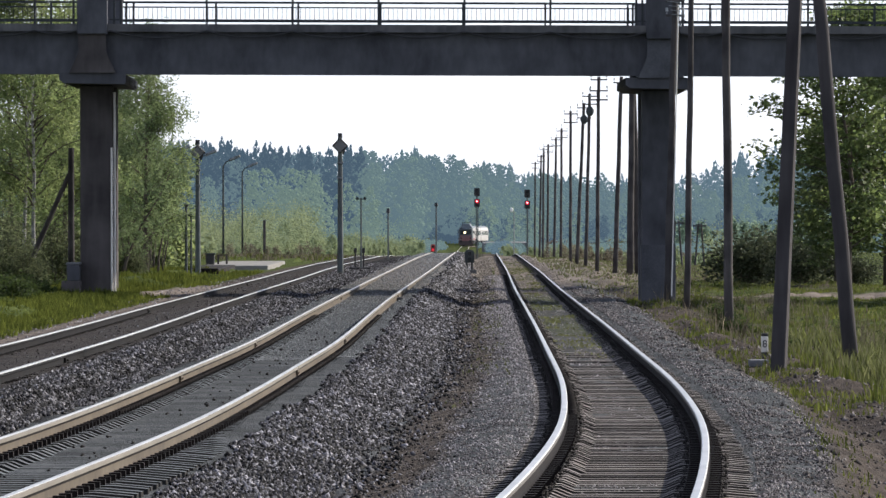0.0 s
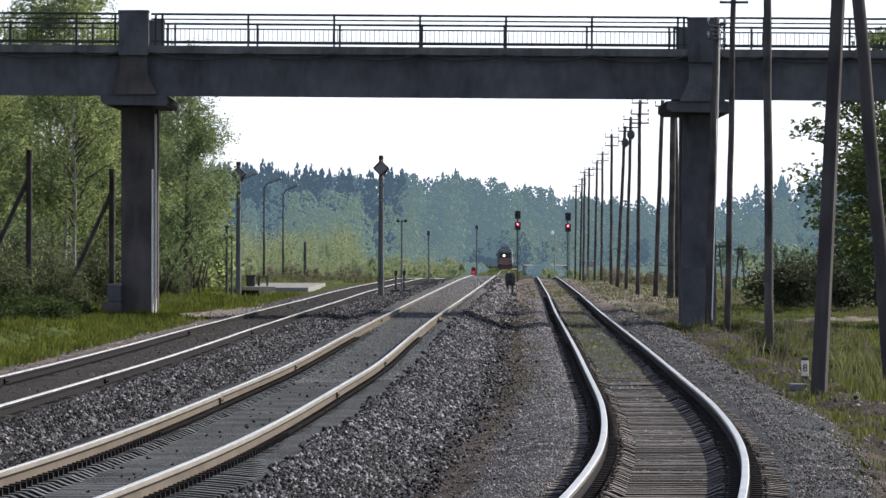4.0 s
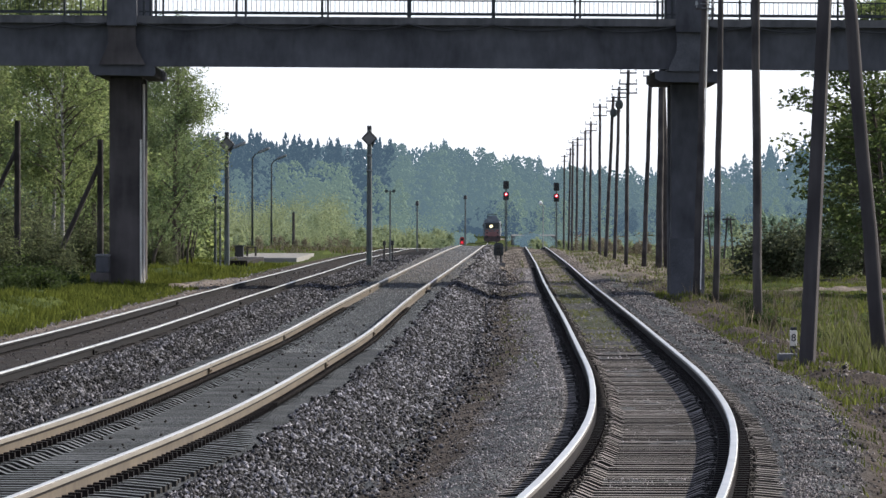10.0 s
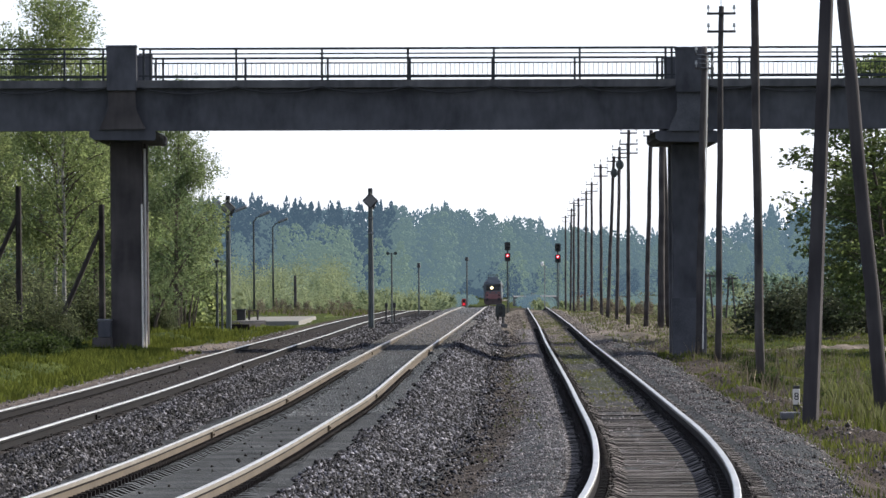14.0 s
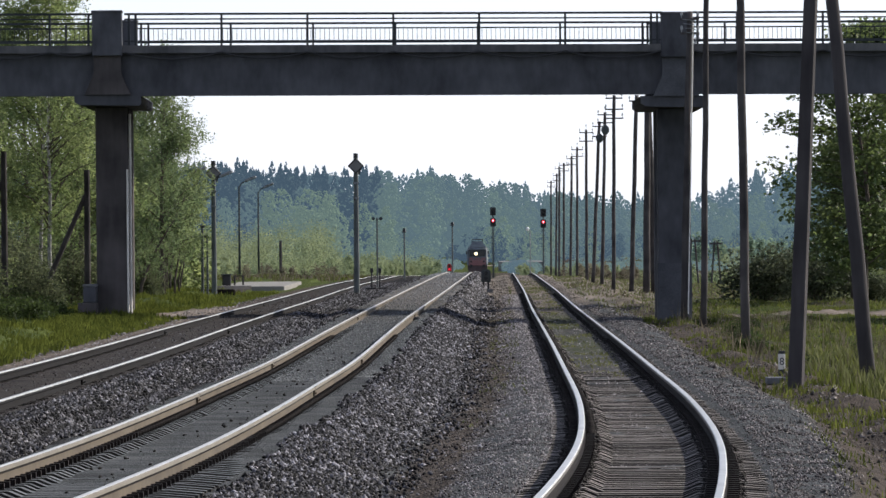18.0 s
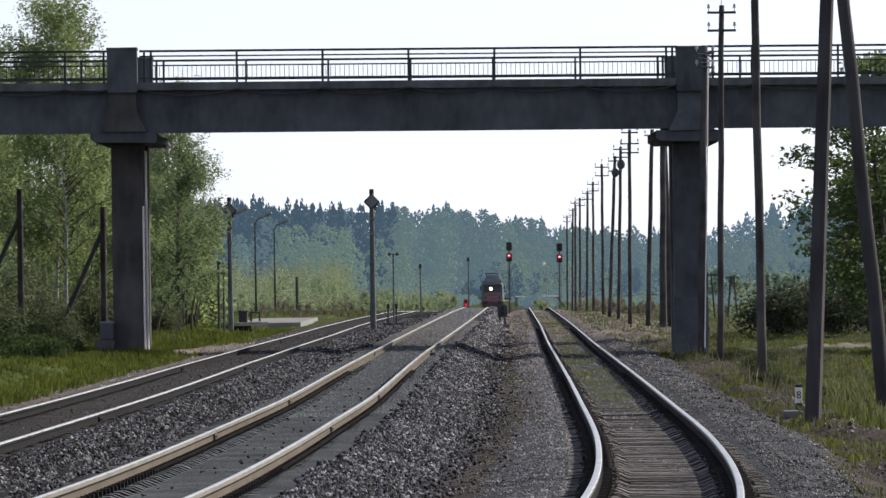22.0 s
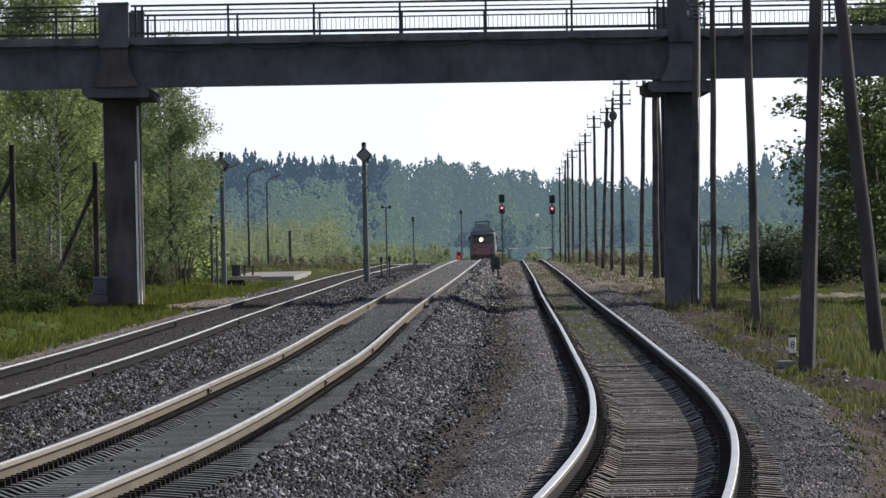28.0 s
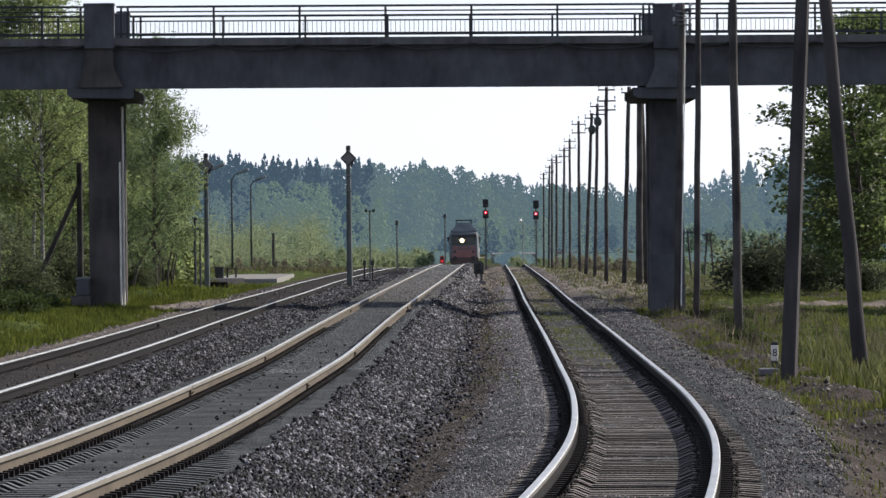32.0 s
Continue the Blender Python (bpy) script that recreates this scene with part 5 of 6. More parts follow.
def tree_frame(rng, h, spread, limbs, lean=0.0, start=0.25, rise=0.55):
    """Trunk points, limb lines and the places of leaf clumps for one tree that stands at the origin."""
    trunk = [(lean * (i / 6) ** 1.5 * h + rng.normal(0, 0.03) * i, rng.normal(0, 0.03) * i, h * i / 6) for i in range(7)]
    lines, tips = [], []
    for k in range(limbs):
        f = start + (0.97 - start) * (k + rng.random()) / limbs
        i = min(int(f * 6), 5)
        w = f * 6 - i
        p = np.array(trunk[i]) * (1 - w) + np.array(trunk[i + 1]) * w
        ang = rng.random() * 6.283
        reach = spread * (0.5 + 0.6 * rng.random()) * (1.1 - 0.58 * max(0, (f - 0.45) / 0.55)) * min(1, 0.55 + f)
        d = np.array([math.cos(ang), math.sin(ang), rise * (0.6 + 0.8 * rng.random())])
        mid = p + d * reach * 0.5
        end = p + d * reach * np.array([1, 1, 0.75])
        lines.append((p, mid, end, 0.007 * h * (1.1 - f)))
        tips += [mid, mid * 0.5 + end * 0.5, end]
    tips.append(np.array(trunk[-1]))
    return trunk, lines, np.array(tips)


def broadleaf(rng, h, spread, limbs, count, size, bark, leaf, name, label, clump=0.55, droop=0.0, lean=0.0, start=0.22, group="", rise=0.55, girth=0.0105):
    tree = thing(name, label, "tree", group=group)
    trunk, lines, tips = tree_frame(rng, h, spread, limbs, lean, start, rise)
    bm = bmesh.new()
    bent_tube(bm, trunk, [girth * h * (1.05 - 0.92 * i / 6) for i in range(7)], 8)
    part("trunk", bm, bark, tree, smooth=True)
    bm = bmesh.new()
    for p, mid, end, r in lines:
        bent_tube(bm, [tuple(p), tuple(mid), tuple(end)], [max(r * 0.5, 0.014), max(r * 0.33, 0.01), 0.006], 5)
    part("branchwork", bm, BARK, tree, smooth=True)
    # leaves gather in sprays round the limbs; on birches the sprays hang down as strands
    per = 22
    sprays = tips[rng.integers(0, len(tips), max(count // per, 1))]
    sprays = sprays + np.clip(rng.normal(0, clump, sprays.shape), -1.6 * clump, 1.6 * clump) * np.array([1, 1, 0.8])
    c = np.repeat(sprays, per, 0)
    n = len(c)
    if droop:
        length = np.repeat(droop * (0.5 + 1.2 * rng.random(len(sprays))), per)
        c = c + rng.normal(0, 0.09, (n, 3)) + np.stack((np.zeros(n), np.zeros(n), -length * rng.random(n)), -1)
    else:
        c = c + rng.normal(0, 0.27, (n, 3)) * np.array([1, 1, 0.38])
    quads("crown", leaves(rng, c, size), 4, leaf, tree)
    return tree


def plant(maker, x, y, *args, turn=0, **kw):
    t = maker(*args, **kw)
    t.matrix_world = pose(x, y, float(ground(x, y)) - 0.05, 0, 0, turn)
    return t


rng = np.random.default_rng(21)
BIRCH = "tall birch with fresh spring leaves and drooping twigs"
first = plant(broadleaf, -13.85, 250, rng, 13.0, 2.5, 56, 25000, 0.053, BARK_BIRCH, LEAF_BIRCH, "birch_tree", BIRCH, 0.4, 0.5, group="trackside birches", rise=0.95, girth=0.0062)
second = plant(broadleaf, -13.3, 262, rng, 10.6, 2.2, 52, 29000, 0.053, BARK, LEAF_BIRCH, "birch_tree", BIRCH, 0.36, 0.45, group="trackside birches", rise=0.95)
edge = plant(broadleaf, -11.7, 300, rng, 10.9, 2.3, 52, 27000, 0.053, BARK, LEAF_GREY, "birch_tree", BIRCH, 0.34, 0.55, group="trackside birches", start=0.15, rise=0.9)
third = plant(broadleaf, -16.8, 285, rng, 12.0, 3.0, 36, 32000, 0.056, BARK, LEAF_ALDER, "alder_tree", "bushy alder with fresh green leaves", 0.6, 0.3, group="trackside trees", start=0.12)


def again(ob, x, y, turn, s=1.0):
    c = copy_thing(ob, pose(x, y, float(ground(x, y)) - 0.05, 0, 0, turn))
    c.scale = (s, s, s)
    return c


for src, x, y, turn, s in ((first, -14.3, 252, 95, 0.97), (third, -19.6, 290, 80, 1.0), (first, -19.4, 270, 200, 0.8), (second, -17.8, 262, 140, 0.85), (third, -14.2, 305, 250, 0.86), (edge, -13.6, 318, 120, 0.95),
                           (second, -20.8, 300, 30, 1.0), (edge, -16.0, 330, 70, 1.0), (third, -18.5, 350, 170, 1.0),
                           (edge, -12.9, 336, 200, 0.8)):
    again(src, x, y, turn, s)
young = plant(broadleaf, -11.3, 304, rng, 5.6, 1.3, 16, 2400, 0.06, BARK, LEAF_BIRCH, "alder_tree", "slender young alder leaning over, with a thin dark trunk", 0.3, 0.25, lean=0.16, group="young alders", start=0.35, rise=0.9)
for x, y, turn, s in ((-11.9, 308, 20, 0.9), (-11.4, 312, 335, 0.75), (-12.6, 300, 190, 1.0), (-12.2, 322, 10, 1.05), (-13.2, 312, 160, 1.1), (-11.9, 328, 350, 0.8), (-14.0, 262, 15, 1.0), (-16.0, 246, 175, 1.1), (-17.0, 252, 30, 1.2)):
    again(young, x, y, turn, s)

leaning = plant(broadleaf, -12.25, 289, rng, 4.6, 1.2, 14, 1300, 0.06, BARK, LEAF_GREY, "alder_tree", "old alder trunk leaning far over, dark and forked", 0.3, 0.25, lean=0.47, group="leaning alders", start=0.3, rise=0.5, girth=0.016)
for x, y, turn, s in ((-11.9, 291, 8, 0.62), (-12.35, 290, 300, 0.7)):
    again(leaning, x, y, turn, s)


def shrub(rng, h, w, count, size, leaf, name, label, bark=BARK, group=""):
    s = thing(name, label, "shrub", group=group)
    bm = bmesh.new()
    tips = []
    for k in range(22):
        a = rng.random() * 6.283
        r = w * rng.random() ** 0.6
        z = h * (0.55 + 0.45 * rng.random()) * (1 - 0.35 * r / w)
        p = (r * math.cos(a), r * math.sin(a) * 0.8, z)
        bent_tube(bm, [(0.1 * math.cos(a), 0.1 * math.sin(a), 0), (p[0] * 0.55, p[1] * 0.55, z * 0.5), p], [0.026, 0.018, 0.007], 5)
        tips += [p, (p[0] * 0.8, p[1] * 0.8, z * 0.72), (p[0] * 0.9, p[1] * 0.9, z * 0.4)]
    part("branchwork", bm, bark, s)
    tips = np.array(tips)
    c = tips[rng.integers(0, len(tips), count)] + rng.normal(0, 0.22 * w, (count, 3)) * np.array([1, 1, 0.8])
    c[:, 2] = np.abs(c[:, 2])
    quads("foliage", leaves(rng, c, size), 4, leaf, s)
    return s


low = plant(shrub, -15.2, 240, rng, 3.0, 1.5, 6000, 0.062, LEAF_BRUSH, "shrub", "twiggy brownish-green shrub under the birches", group="verge shrubs")
green = plant(shrub, -16.2, 256, rng, 2.2, 1.3, 5000, 0.085, LEAF_BIRCH, "shrub", "fresh green low shrub by the bridge column", group="verge shrubs")
for src, x, y, turn, s in ((low, -17.6, 246, 40, 1.0), (low, -13.4, 256, 130, 0.9), (low, -20, 250, 230, 1.15), (green, -14.6, 236, 80, 0.6), 
                           (low, -16.2, 268, 20, 1.1), (green, -19.0, 243, 60, 0.7), (low, -11.9, 290, 75, 0.5), (green, -13.0, 290, 10, 0.7), (low, -22.5, 248, 140, 1.2), (low, -15.0, 227, 15, 0.7), (low, -13.0, 229, 205, 0.55), (low, -17.3, 227, 115, 0.8), (low, -13.6, 233, 15, 0.75), (low, -16.4, 231, 77, 0.85), (low, -18.6, 234, 190, 0.9), (green, -15, 310, 300, 1.3), (green, -17.5, 320, 30, 1.5)):
    again(src, x, y, turn, s)

brush = plant(shrub, -15.4, 228, rng, 1.5, 1.6, 1500, 0.055, LEAF_NETTLE, "brushwood", "heap of dark bare twigs at the foot of the birches", group="brushwood heaps")
for x, y, turn, s in ((-17.2, 224, 70, 1.1), (-13.6, 234, 160, 0.8), (-18.9, 226, 250, 1.2), (-14.5, 222, 20, 0.75), (-16.3, 220, 110, 0.7)):
    again(brush, x, y, turn, s)

more = np.random.default_rng(77)
thin = plant(shrub, -13.4, 338, rng, 2.4, 1.4, 2600, 0.11, LEAF_BIRCH, "shrub", "loose fresh green bush at the edge of the birches", group="verge shrubs")
weed = plant(shrub, -12.6, 214, rng, 0.75, 0.8, 1500, 0.06, LEAF_NETTLE, "weed_clump", "dark green clump of nettles in the verge grass", group="weed clumps")
for k in range(26):
    y = 192 + 60 * more.random()
    again(weed, -0.046 * y - 1.2 - 5.0 * more.random() ** 1.2, y, 360 * more.random(), 0.4 + 0.5 * more.random())
for x, y, turn, s in ((-12.0, 206, 10, 0.9), (-11.5, 211, 80, 0.8), (-12.7, 203, 150, 1.0), (-12.3, 213, 220, 0.9), (-13.4, 209, 300, 1.1), (-11.2, 203, 40, 0.55), (-14.2, 204, 0, 1.0)):
    again(weed, x, y, turn, s)
for k in range(16):
    y = 335 + 9 * k + 6 * more.random()
    again(thin, -0.0352 * y - 1.0 - 5.5 * more.random(), y, 360 * more.random(), 0.9 + 0.9 * more.random())

for k in range(14):
    y = 128 + 90 * more.random()
    again(weed, float(centre(1, y)) + 3.3 + 3.5 * more.random(), y, 360 * more.random(), 0.25 + 0.4 * more.random())

MAPLE = "broad maple with dense dark green leaves"
maple = plant(broadleaf, 16.95, 262, rng, 10.9, 3.3, 96, 17500, 0.10, BARK, LEAF_MAPLE, "maple_tree", MAPLE, 0.30, 0.0, group="trees by the path", start=0.13, rise=0.4)
for x, y, turn, s in ((18.8, 268, 110, 1.02), (21.5, 275, 200, 1.0), (16.7, 266, 60, 0.6)):
    again(maple, x, y, turn, s)
dark = plant(shrub, 14.2, 284, rng, 2.5, 1.7, 4600, 0.085, LEAF_SHRUB, "shrub", "dense dark green shrub beside the footpath", group="shrubs by the path")
for x, y, turn, s in ((16.2, 280, 100, 0.95), (18.4, 280, 220, 0.6), (15.6, 295, 300, 1.1)):
    again(dark, x, y, turn, s)


# ---- far woods ----
def round_cloud(rng, n, h, w):
    k = 14
    t = rng.random(k)
    a = rng.random(k) * 6.283
    r = w * 0.75 * np.sqrt(rng.random(k)) * np.sin(np.pi * np.clip(0.18 + 0.8 * t, 0, 1))
    lumps = np.stack((r * np.cos(a), r * np.sin(a), h * (0.14 + 0.80 * t)), -1)
    return lumps[rng.integers(0, k, n)] + np.clip(rng.normal(0, w * 0.2, (n, 3)), -0.33 * w, 0.33 * w) * np.array([1, 1, 1.1])


def wood(name, label, rows, mat, seed, size):
    rng = np.random.default_rng(seed)
    out = []
    for count, x0, x1, y0, y1, h0, h1, n in rows:
        for _ in range(count):
            x, y = x0 + (x1 - x0) * rng.random(), y0 + (y1 - y0) * rng.random()
            h = (h0 + (h1 - h0) * rng.random()) * stature(x)
            w = h * (0.27 if h > 7.5 else 0.55) * (0.8 + 0.5 * rng.random())
            c = round_cloud(rng, n, h, w) + np.array([x, y, float(ground(x, y))])
            deep = np.arange(n) < n * 0.5  # large sprays within, fine ones outside
            c[deep, :2] = np.array([x, y]) + (c[deep, :2] - np.array([x, y])) * 0.72
            c[deep, 2] -= 0.04 * h
            out.append(leaves(rng, c, np.where(deep, size, size * 0.5), 1.0))
    tagged(quads(name, np.concatenate(out), 4, mat), label, "woods", kind="stuff")


def stature(x):
    return np.interp(x, [-60, -20, 10, 31, 58, 64, 68, 75, 82, 90, 110], [1.30, 1.26, 1.06, 0.90, 0.85, 0.95, 0.84, 0.88, 1.02, 1.16, 1.22])


FOUR = np.array([(0, 1, 2), (0, 3, 1), (1, 3, 2), (2, 3, 0)])
TETRA = np.array([(1, 1, -0.6), (-1, 0.6, -0.6), (0.2, -1.2, -0.6), (0, 0, 1.2)], float)


def forest(name, label, rows, mat, seed, kind):
    """Far trees as crowns of many small ragged clumps."""
    rng = np.random.default_rng(seed)
    spots, sizes = [], []
    for count, x0, x1, y0, y1, h0, h1, n in rows:
        for _ in range(count):
            x, y = x0 + (x1 - x0) * rng.random(), y0 + (y1 - y0) * rng.random()
            h = (h0 + (h1 - h0) * rng.random() ** 1.5) * stature(x)
            if kind == "spruce":
                z = 1 - rng.random(n) ** 0.85
                w = h * 0.20 * (0.8 + 0.5 * rng.random())
                tier = 0.72 + 0.28 * np.sin(z * 55 + rng.random() * 6)
                r = w * (1 - z) ** 0.7 * tier * np.sqrt(0.35 + 0.65 * rng.random(n))
                s = np.stack((0.92 - 0.72 * z, 0.92 - 0.72 * z, 0.62 - 0.2 * z), -1) * (0.6 + 0.6 * rng.random((n, 1))) * h / 22
                top_up = 0.10 + 0.90 * z
            else:
                w = h * (0.24 if h > 7 else 0.65) * (0.8 + 0.6 * rng.random())
                z = rng.random(n)
                lobe = np.sin(np.pi * np.clip(0.14 + 0.80 * z, 0, 1)) ** 0.7
                a0, f0 = rng.random() * 6.3, rng.integers(2, 5)
                r = w * lobe * (0.75 + 0.25 * np.sin(f0 * z * 6.3 + a0)) * np.sqrt(0.3 + 0.7 * rng.random(n))
                s = np.stack((0.70 - 0.38 * z, 0.70 - 0.38 * z, 0.66 - 0.34 * z), -1) * (0.5 + 0.8 * rng.random((n, 1))) * max(h / 20, 0.3)
                top_up = 0.12 + 0.84 * z
            a = rng.random(n) * 6.283
            spots.append(np.stack((x + r * np.cos(a), y + r * np.sin(a), float(ground(x, y)) + h * top_up), -1))
            sizes.append(s)
    spots, sizes = np.concatenate(spots), np.concatenate(sizes)
    v = TETRA[None] * (0.6 + 0.7 * rng.random((len(spots), 4, 3))) + rng.normal(0, 0.25, (len(spots), 4, 3))
    turn = rng.random(len(spots))[:, None] * 6.283
    v = np.stack((v[..., 0] * np.cos(turn) - v[..., 1] * np.sin(turn), v[..., 0] * np.sin(turn) + v[..., 1] * np.cos(turn), v[..., 2]), -1)
    tagged(solids(name, v * sizes[:, None] + spots[:, None], FOUR, mat), label, "woods", kind="stuff")


# the far forest is the backdrop, its haze a glow in the materials; nearer edges, thickets and bushes stand before it
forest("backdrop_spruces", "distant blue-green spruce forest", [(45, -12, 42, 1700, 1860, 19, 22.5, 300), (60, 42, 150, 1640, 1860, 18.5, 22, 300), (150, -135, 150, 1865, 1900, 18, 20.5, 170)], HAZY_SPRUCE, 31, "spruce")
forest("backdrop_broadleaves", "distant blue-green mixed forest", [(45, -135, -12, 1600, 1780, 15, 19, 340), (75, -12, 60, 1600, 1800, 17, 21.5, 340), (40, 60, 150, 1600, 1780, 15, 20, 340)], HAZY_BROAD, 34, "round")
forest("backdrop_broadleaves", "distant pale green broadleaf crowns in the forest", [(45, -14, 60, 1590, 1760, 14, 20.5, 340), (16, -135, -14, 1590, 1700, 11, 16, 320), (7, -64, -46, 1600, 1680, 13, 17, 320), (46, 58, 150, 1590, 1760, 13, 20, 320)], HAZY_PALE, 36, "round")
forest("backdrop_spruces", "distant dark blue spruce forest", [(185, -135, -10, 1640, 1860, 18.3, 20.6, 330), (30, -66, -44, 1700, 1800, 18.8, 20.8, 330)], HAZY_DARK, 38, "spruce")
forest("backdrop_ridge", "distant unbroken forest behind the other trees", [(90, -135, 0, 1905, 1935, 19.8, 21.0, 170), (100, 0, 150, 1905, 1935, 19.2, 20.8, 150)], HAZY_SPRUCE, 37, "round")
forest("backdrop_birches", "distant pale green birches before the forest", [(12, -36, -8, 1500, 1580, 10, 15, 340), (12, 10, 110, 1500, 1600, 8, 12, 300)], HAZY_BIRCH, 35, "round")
# dark clumps that paint in the shade under the forest
forest("backdrop_undergrowth", "distant dark blue undergrowth for the shade along the forest foot", [(80, 12, 135, 1555, 1590, 6.5, 9.5, 200), (28, -78, -40, 1555, 1590, 5.5, 8, 200), (46, -40, 14, 1610, 1640, 5, 7.5, 200)], HAZY_DARK, 44, "round")
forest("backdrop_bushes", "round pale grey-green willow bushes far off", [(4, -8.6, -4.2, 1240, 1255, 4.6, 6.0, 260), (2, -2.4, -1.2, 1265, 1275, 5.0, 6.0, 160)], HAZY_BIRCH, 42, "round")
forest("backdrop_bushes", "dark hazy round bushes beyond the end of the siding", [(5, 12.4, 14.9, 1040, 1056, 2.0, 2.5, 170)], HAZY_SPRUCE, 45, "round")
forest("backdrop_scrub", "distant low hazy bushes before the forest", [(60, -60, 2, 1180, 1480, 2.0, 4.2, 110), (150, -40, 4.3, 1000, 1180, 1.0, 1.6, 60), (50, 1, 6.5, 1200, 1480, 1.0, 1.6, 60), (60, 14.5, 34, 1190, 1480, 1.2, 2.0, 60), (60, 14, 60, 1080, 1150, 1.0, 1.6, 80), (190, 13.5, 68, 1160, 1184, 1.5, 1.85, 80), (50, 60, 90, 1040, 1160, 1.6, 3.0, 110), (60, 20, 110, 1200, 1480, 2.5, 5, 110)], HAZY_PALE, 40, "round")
# haze over these nearer woods is in the pale leaf colours
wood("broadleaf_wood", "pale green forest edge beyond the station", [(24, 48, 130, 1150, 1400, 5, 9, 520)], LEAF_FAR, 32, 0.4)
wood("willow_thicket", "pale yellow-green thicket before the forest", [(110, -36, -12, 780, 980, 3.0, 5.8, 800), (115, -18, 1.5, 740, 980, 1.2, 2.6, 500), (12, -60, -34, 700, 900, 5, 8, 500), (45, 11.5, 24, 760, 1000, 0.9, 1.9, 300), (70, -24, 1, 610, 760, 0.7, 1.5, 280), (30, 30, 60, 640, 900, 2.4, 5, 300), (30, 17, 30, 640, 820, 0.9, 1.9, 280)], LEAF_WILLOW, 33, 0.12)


wood("scrub", "low brown leafless scrub by the telegraph poles", [(26, 11.5, 17, 450, 600, 0.7, 1.4, 260), (20, -20, -8, 560, 640, 0.7, 1.3, 240)], SCRUB, 39, 0.09)


# ---- grass and weeds ----
def blades(name, n, y0, y1, left, right, h, mat, label, seed, width=0.012, patch=0.6, power=1.3, tufts=0.3):
    rng = np.random.default_rng(seed)
    x, y = scatter(rng, n * 3, y0, y1, left, right, power)
    m = np.sin(x * 1.7 + 2 * np.sin(y * 0.21)) * np.sin(y * 0.33 + x * 0.6) + rng.normal(0, 0.5, len(x))
    m = m + 3.0 * tufts * bumpy(x, y * 0.25, 0.9, 61)
    m = np.where((path_sand(x, y) > 0.3) | (path_sand(x, y + 6) > 0.5) | (bare_patch(x, y) > 0.45) | (bare_patch(x, y + 5) > 0.6), -9.0, m)  # trodden sand stays bare
    keep = np.argsort(-(m + rng.random(len(x)) / max(patch, 0.05)))[:n]
    x, y = x[keep], y[keep]
    z = ground(x, y) - 0.02
    hh = h * (0.4 + 0.9 * rng.random(n)) * (1 + tufts * bumpy(x, y * 0.25, 0.9, 61))
    lean = rng.normal(0, 0.25, (n, 2)) * hh[:, None]
    w = width * (0.7 + 0.8 * rng.random(n)) * np.interp(y, [100, 300], [1, 2])
    base = np.stack((x, y, z), -1)
    tip = base + np.stack((lean[:, 0], lean[:, 1], hh), -1)
    mid = (base + tip) / 2 + np.stack((-lean[:, 0] * 0.2, -lean[:, 1] * 0.2, hh * 0.06), -1)
    side = np.stack((w, rng.normal(0, 0.3, n) * w, 0 * w), -1)
    v = np.stack((base - side, base + side, mid + side * 0.8, tip, mid - side * 0.8), 1).reshape(-1, 3)
    tagged(quads(name, v, 5, mat), label, "grass", kind="stuff")


R1 = lambda k: (lambda y: centre(1, y) + k)
L3 = lambda k: (lambda y: np.minimum(centre(3, y), centre(2, y) - 3.4) + k)
blades("grass", 9000, 100, 290, R1(3.9), R1(13), 0.12, GRASS_OLIVE, "olive verge grass along the siding", 41, 0.009)
blades("grass", 30000, 150, 290, R1(4.6), R1(15), 0.11, GRASS, "green verge grass along the siding", 55, 0.009)
blades("grass", 1700, 56, 112, lambda y: centre(1, y) + shoulder(y) + 0.1, R1(6), 0.085, GRASS, "tufts of low weeds in the bare soil", 50, 0.008, 2.5, 1.0)
blades("grass", 6000, 90, 230, R1(2.7), R1(5.8), 0.13, GRASS, "patches of grass at the edge of the gravel", 51, 0.009, 3.0, 1.0)
blades("grass", 3000, 100, 150, R1(3.9), R1(8), 0.3, GRASS, "tall green grass round the concrete pole", 57, 0.010, 0.4)
blades("dry_weeds", 300, 106, 150, R1(3.8), R1(8), 0.5, GRASS_DRY, "brown stalks among the tall grass", 58, 0.004, 1.0)
blades("grass", 6500, 106, 150, R1(4.2), R1(8), 0.30, GRASS_OLIVE, "tall yellow-green grass round the concrete pole", 42, 0.012, 0.4)
blades("dry_weeds", 1100, 130, 215, R1(3.4), R1(7.6), 0.45, GRASS_DRY, "brown dry weed stalks on the verge", 43, 0.004, 1.2)
blades("grass", 46000, 110, 330, L3(-16), L3(-2.4), 0.17, GRASS_FRESH, "green verge grass below the birches", 44, 0.009, 0.35, 1.3, 0.65)
blades("grass", 9000, 105, 240, L3(-6.5), L3(-1.9), 0.13, GRASS_FRESH, "green grass creeping onto the sandy edge", 52, 0.012, 0.3, 1.3, 0.6)
blades("grass", 17000, 110, 260, L3(-9.5), L3(-2.1), 0.10, GRASS_FRESH, "short grass covering the verge between the tufts", 62, 0.010, 0.08, 1.3, 0.0)
blades("grass", 12000, 170, 238, L3(-8.5), L3(-2.6), 0.20, GRASS_FRESH, "shaggy tufts of grass before the bridge column", 63, 0.010, 0.5, 1.0, 0.6)
blades("dry_grass", 1800, 100, 240, R1(2.9), R1(9), 0.16, GRASS_DRY, "short dry yellow-brown grass on the verge", 53, 0.009, 0.25)
blades("grass", 3500, 190, 300, L3(-12), L3(-4.0), 0.27, GRASS_FRESH, "tall green grass round the bridge column", 45, 0.01, 0.4)
